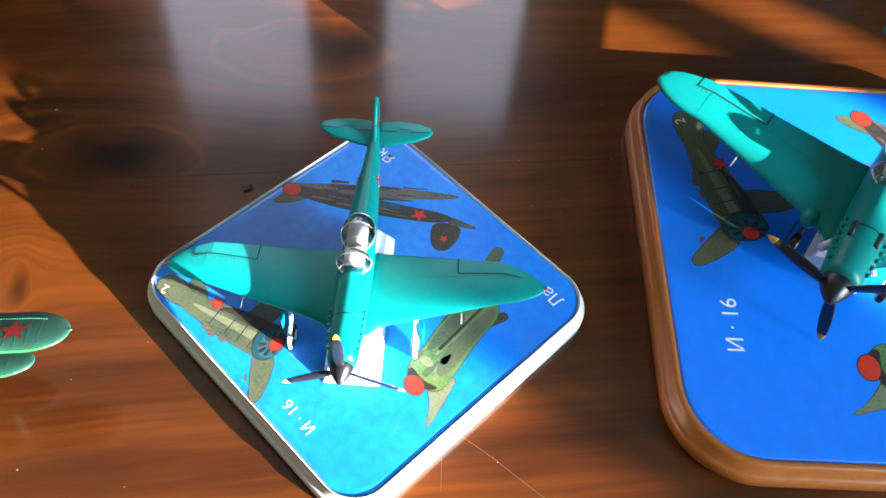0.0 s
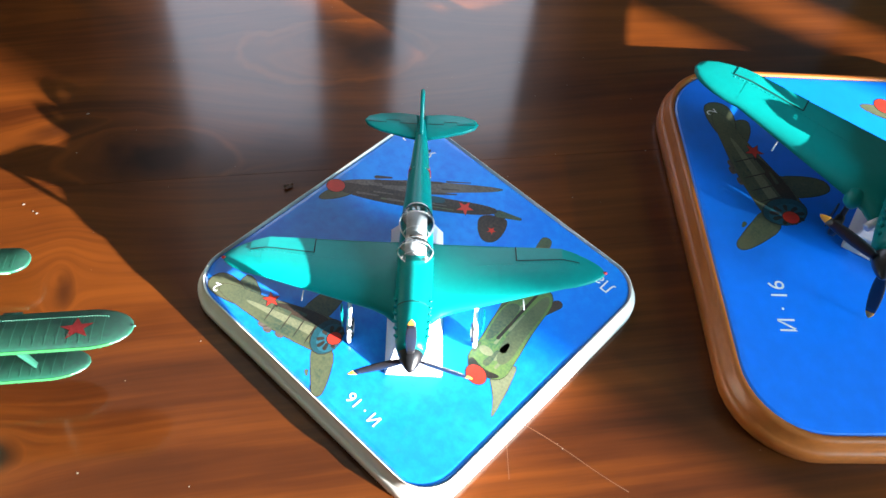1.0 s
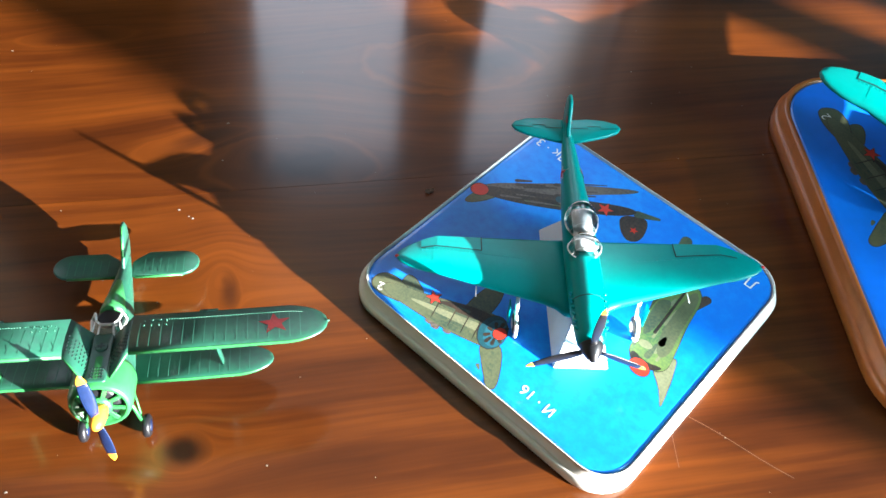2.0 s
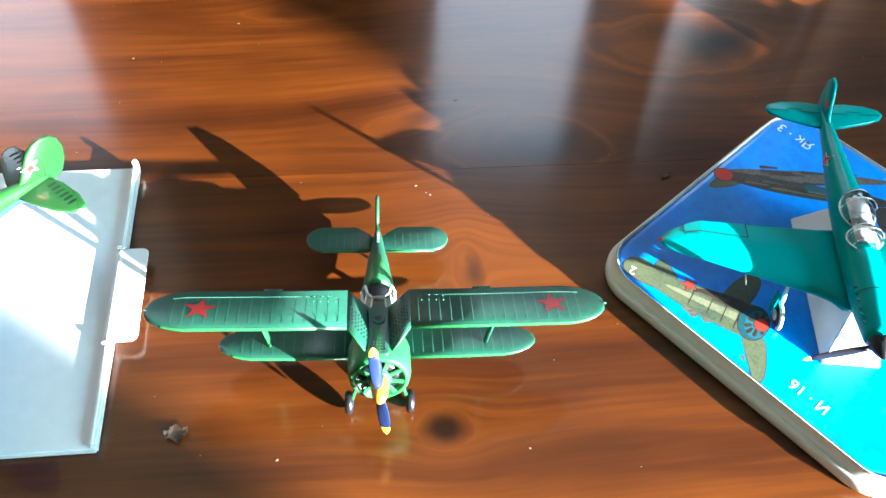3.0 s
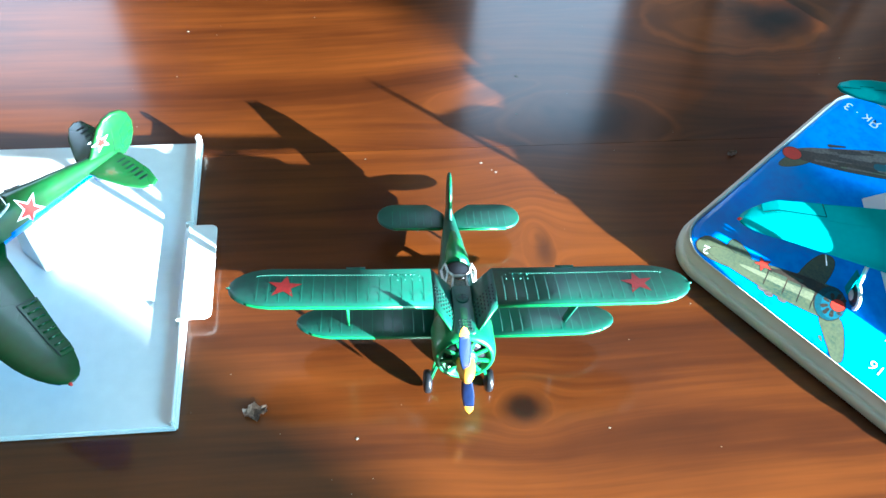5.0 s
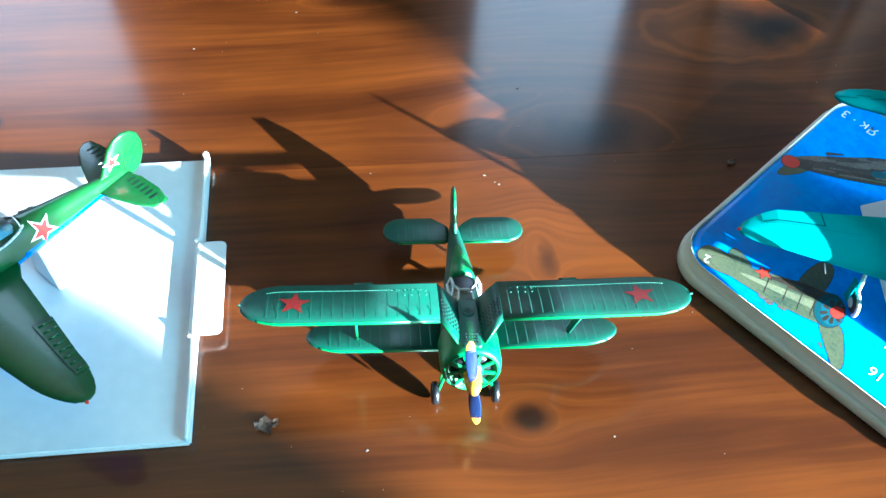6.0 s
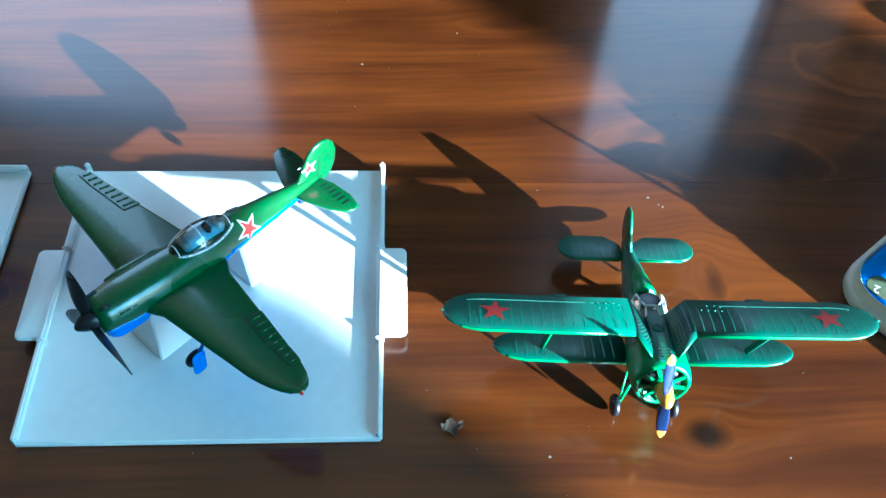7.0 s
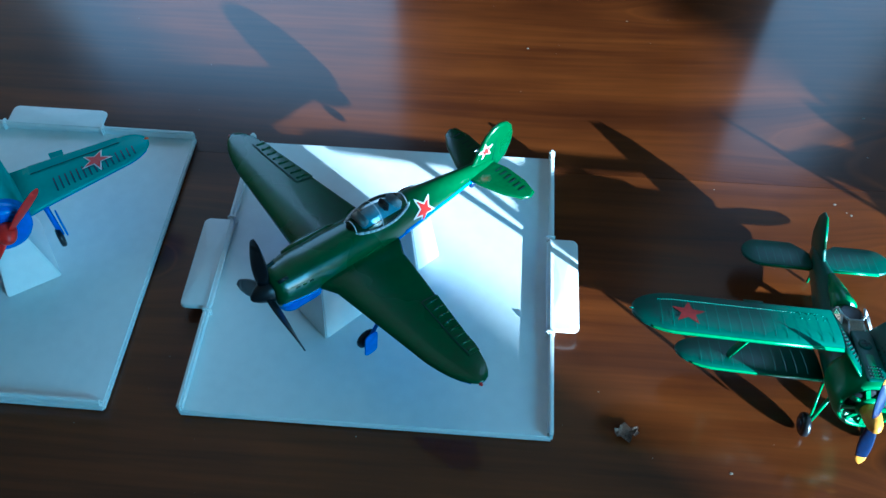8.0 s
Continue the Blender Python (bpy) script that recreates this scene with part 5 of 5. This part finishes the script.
    for line in ([(*p, 0.0086) for p in topp], [(*p, 0.0068) for p in base]):
        for a, b in zip(line, line[1:]):
            rod(a, b, 0.00042, 6, bm=bm)
    for p, q in zip(base, topp):
        rod((*p, 0.0066), (*q, 0.0086), 0.00034, 6, bm=bm)
    part("windscreen_frame", bm, PRINT_WHITE, ob, "white windscreen frame")
    part("headrest", lathe([(0.0375, 0.0034), (0.0385, 0.0040), (0.0450, 0.0030), (0.0540, 0.0010)], "y", 16, (0, 0, 0.0046)), LIT_GREEN, ob)
    fin = [(0.0600, 0.0010), (0.0650, 0.0060), (0.0690, 0.0115), (0.0720, 0.0138), (0.0750, 0.0136), (0.0772, 0.0105), (0.0772, 0.0040), (0.0750, 0.0000), (0.0700, -0.0010), (0.0640, -0.0005)]
    finob = part("fin", plate(fin, 0.0013, lambda p, h: Vector((h, p[0], p[1]))), MOSS, ob)
    part("fin_edge", rod((0, 0.0648, 0.0060), (0, 0.0718, 0.0138), 0.0005, 6), LIT_GREEN, finob)
    part("tail_skid", rod((0, 0.0665, -0.0015), (0, 0.0680, -0.0108), 0.0005, 6), LIT_GREEN, ob)
    return ob


biplane(pose(-0.1437, 0.0990, 0.0272, -14, 0.6, 5.2))


# ---- small things on the table ----
def flake(x, y, r, turn, label):
    """A crumpled dry flake, curled up at its ends."""
    rnd = random.Random(round(1000 * (x + y)))
    bm = bmesh.new()
    rows = []
    for i in range(8):
        f = i / 7 - 0.5
        wid = r * (0.28 + 0.5 * math.cos(math.pi * f * 0.95)) * rnd.uniform(0.6, 1.2)
        rows.append([Vector((2 * r * f + rnd.uniform(-.1, .1) * r, wid * g + rnd.uniform(-.12, .12) * r, 0.0002 + r * (0.55 * f * f + 0.22 * abs(g)) * rnd.uniform(0.6, 1.6))) for g in (-1, -0.4, 0.3, 1)])
    vs = [[bm.verts.new(p) for p in r_] for r_ in rows]
    for a, b in zip(vs, vs[1:]):
        for i in range(3):
            bm.faces.new((a[i], a[i + 1], b[i + 1], b[i]))
    bmesh.ops.solidify(bm, geom=bm.faces[:], thickness=0.00015)
    ob = new("dry_flake", finish(bm, "dry_flake", FLAKE, False))
    ob.matrix_world = pose(x, y, 0.0001, 0, 0, turn)
    return tagged(ob, label, "flake", "dry flakes")


flake(-0.2050, 0.0945, 0.0034, 20, "pale brown crumpled dry flake on the table")
flake(-0.0430, 0.2110, 0.0019, 25, "small brown crumpled dry flake on the table")

crumbs = bmesh.new()
rnd = random.Random(4)
spots = [(-0.133, 0.195), (-0.125, 0.225), (-0.125, 0.246), (-0.174, 0.088), (-0.098, 0.096), (-0.259, 0.260), (-0.220, 0.286), (-0.1345, 0.196), (-0.1385, 0.199)]
spots += [(rnd.uniform(-0.45, 0.12), rnd.uniform(0.05, 0.33)) for _ in range(130)]
for k, (x, y) in enumerate(spots):
    r = rnd.uniform(0.0004, 0.0007) if k < 9 else rnd.uniform(0.0001, 0.00034)
    n = 6
    ring = [Vector((x + r * rnd.uniform(0.5, 1.3) * math.cos(2 * math.pi * i / n), y + r * rnd.uniform(0.4, 1.0) * math.sin(2 * math.pi * i / n), 0.00002)) for i in range(n)]
    vs = [crumbs.verts.new(p) for p in ring]
    top = crumbs.verts.new((x, y, 0.00002 + r * 0.5))
    for i in range(n):
        crumbs.faces.new((vs[i], vs[(i + 1) % n], top))
crumbs_ob = new("table_dust", finish(crumbs, "table_dust", DUST))
tagged(crumbs_ob, "tiny pale dust specks on the varnish", "dust", kind="stuff")


scratches = bmesh.new()
for a, b, w in (((0.0415, 0.1125), (0.0720, 0.0905), 0.00022), ((0.0342, 0.1087), (0.0341, 0.0945), 0.00018), ((0.0290, 0.1075), (0.0245, 0.0965), 0.00018)):
    ribbon([(a[0] + (b[0] - a[0]) * i / 6, a[1] + (b[1] - a[1]) * i / 6 + 0.0004 * math.sin(i), 0.00004) for i in range(7)], w, None, scratches)
tagged(new("table_scratches", finish(scratches, "table_scratches", SCRATCH)), "fine pale scratches in the varnish", "scratches", kind="stuff")


# ---- unseen chairs added beyond the table, to break up the window's reflection ----
def chair(m, post):
    ob = thing("reflection_blocking_chair", m, "unseen dark wooden chair added to darken bands of the table's reflection", "chair", "chairs")
    for sx in (-post, post):
        part("leg", box(sx, 0.02, FLOOR / 2 + 0.13, 0.046, 0.032, -FLOOR + 0.26, 0.004), DARKWOOD, ob, smooth=False)
        part("leg", box(sx, 0.40, (FLOOR - 0.30) / 2, 0.036, 0.036, -FLOOR - 0.30, 0.004), DARKWOOD, ob, smooth=False)
    part("seat", box(0, 0.21, -0.285, 2 * post + 0.04, 0.42, 0.03, 0.006), DARKWOOD, ob, smooth=False)
    part("backrest", box(0, 0.02, 0.08, 0.190, 0.02, 0.62, 0.006), DARKWOOD, ob, smooth=False)
    part("top_rail", box(0, 0.02, 0.42, 2 * post + 0.02, 0.026, 0.07, 0.006), DARKWOOD, ob, smooth=False)
    return ob


# post spacing sets the dark gaps in the mirrored window
chair(pose(-0.2450, 0.395, 0), 0.086)
chair(pose(0.1780, 0.395, 0), 0.200)
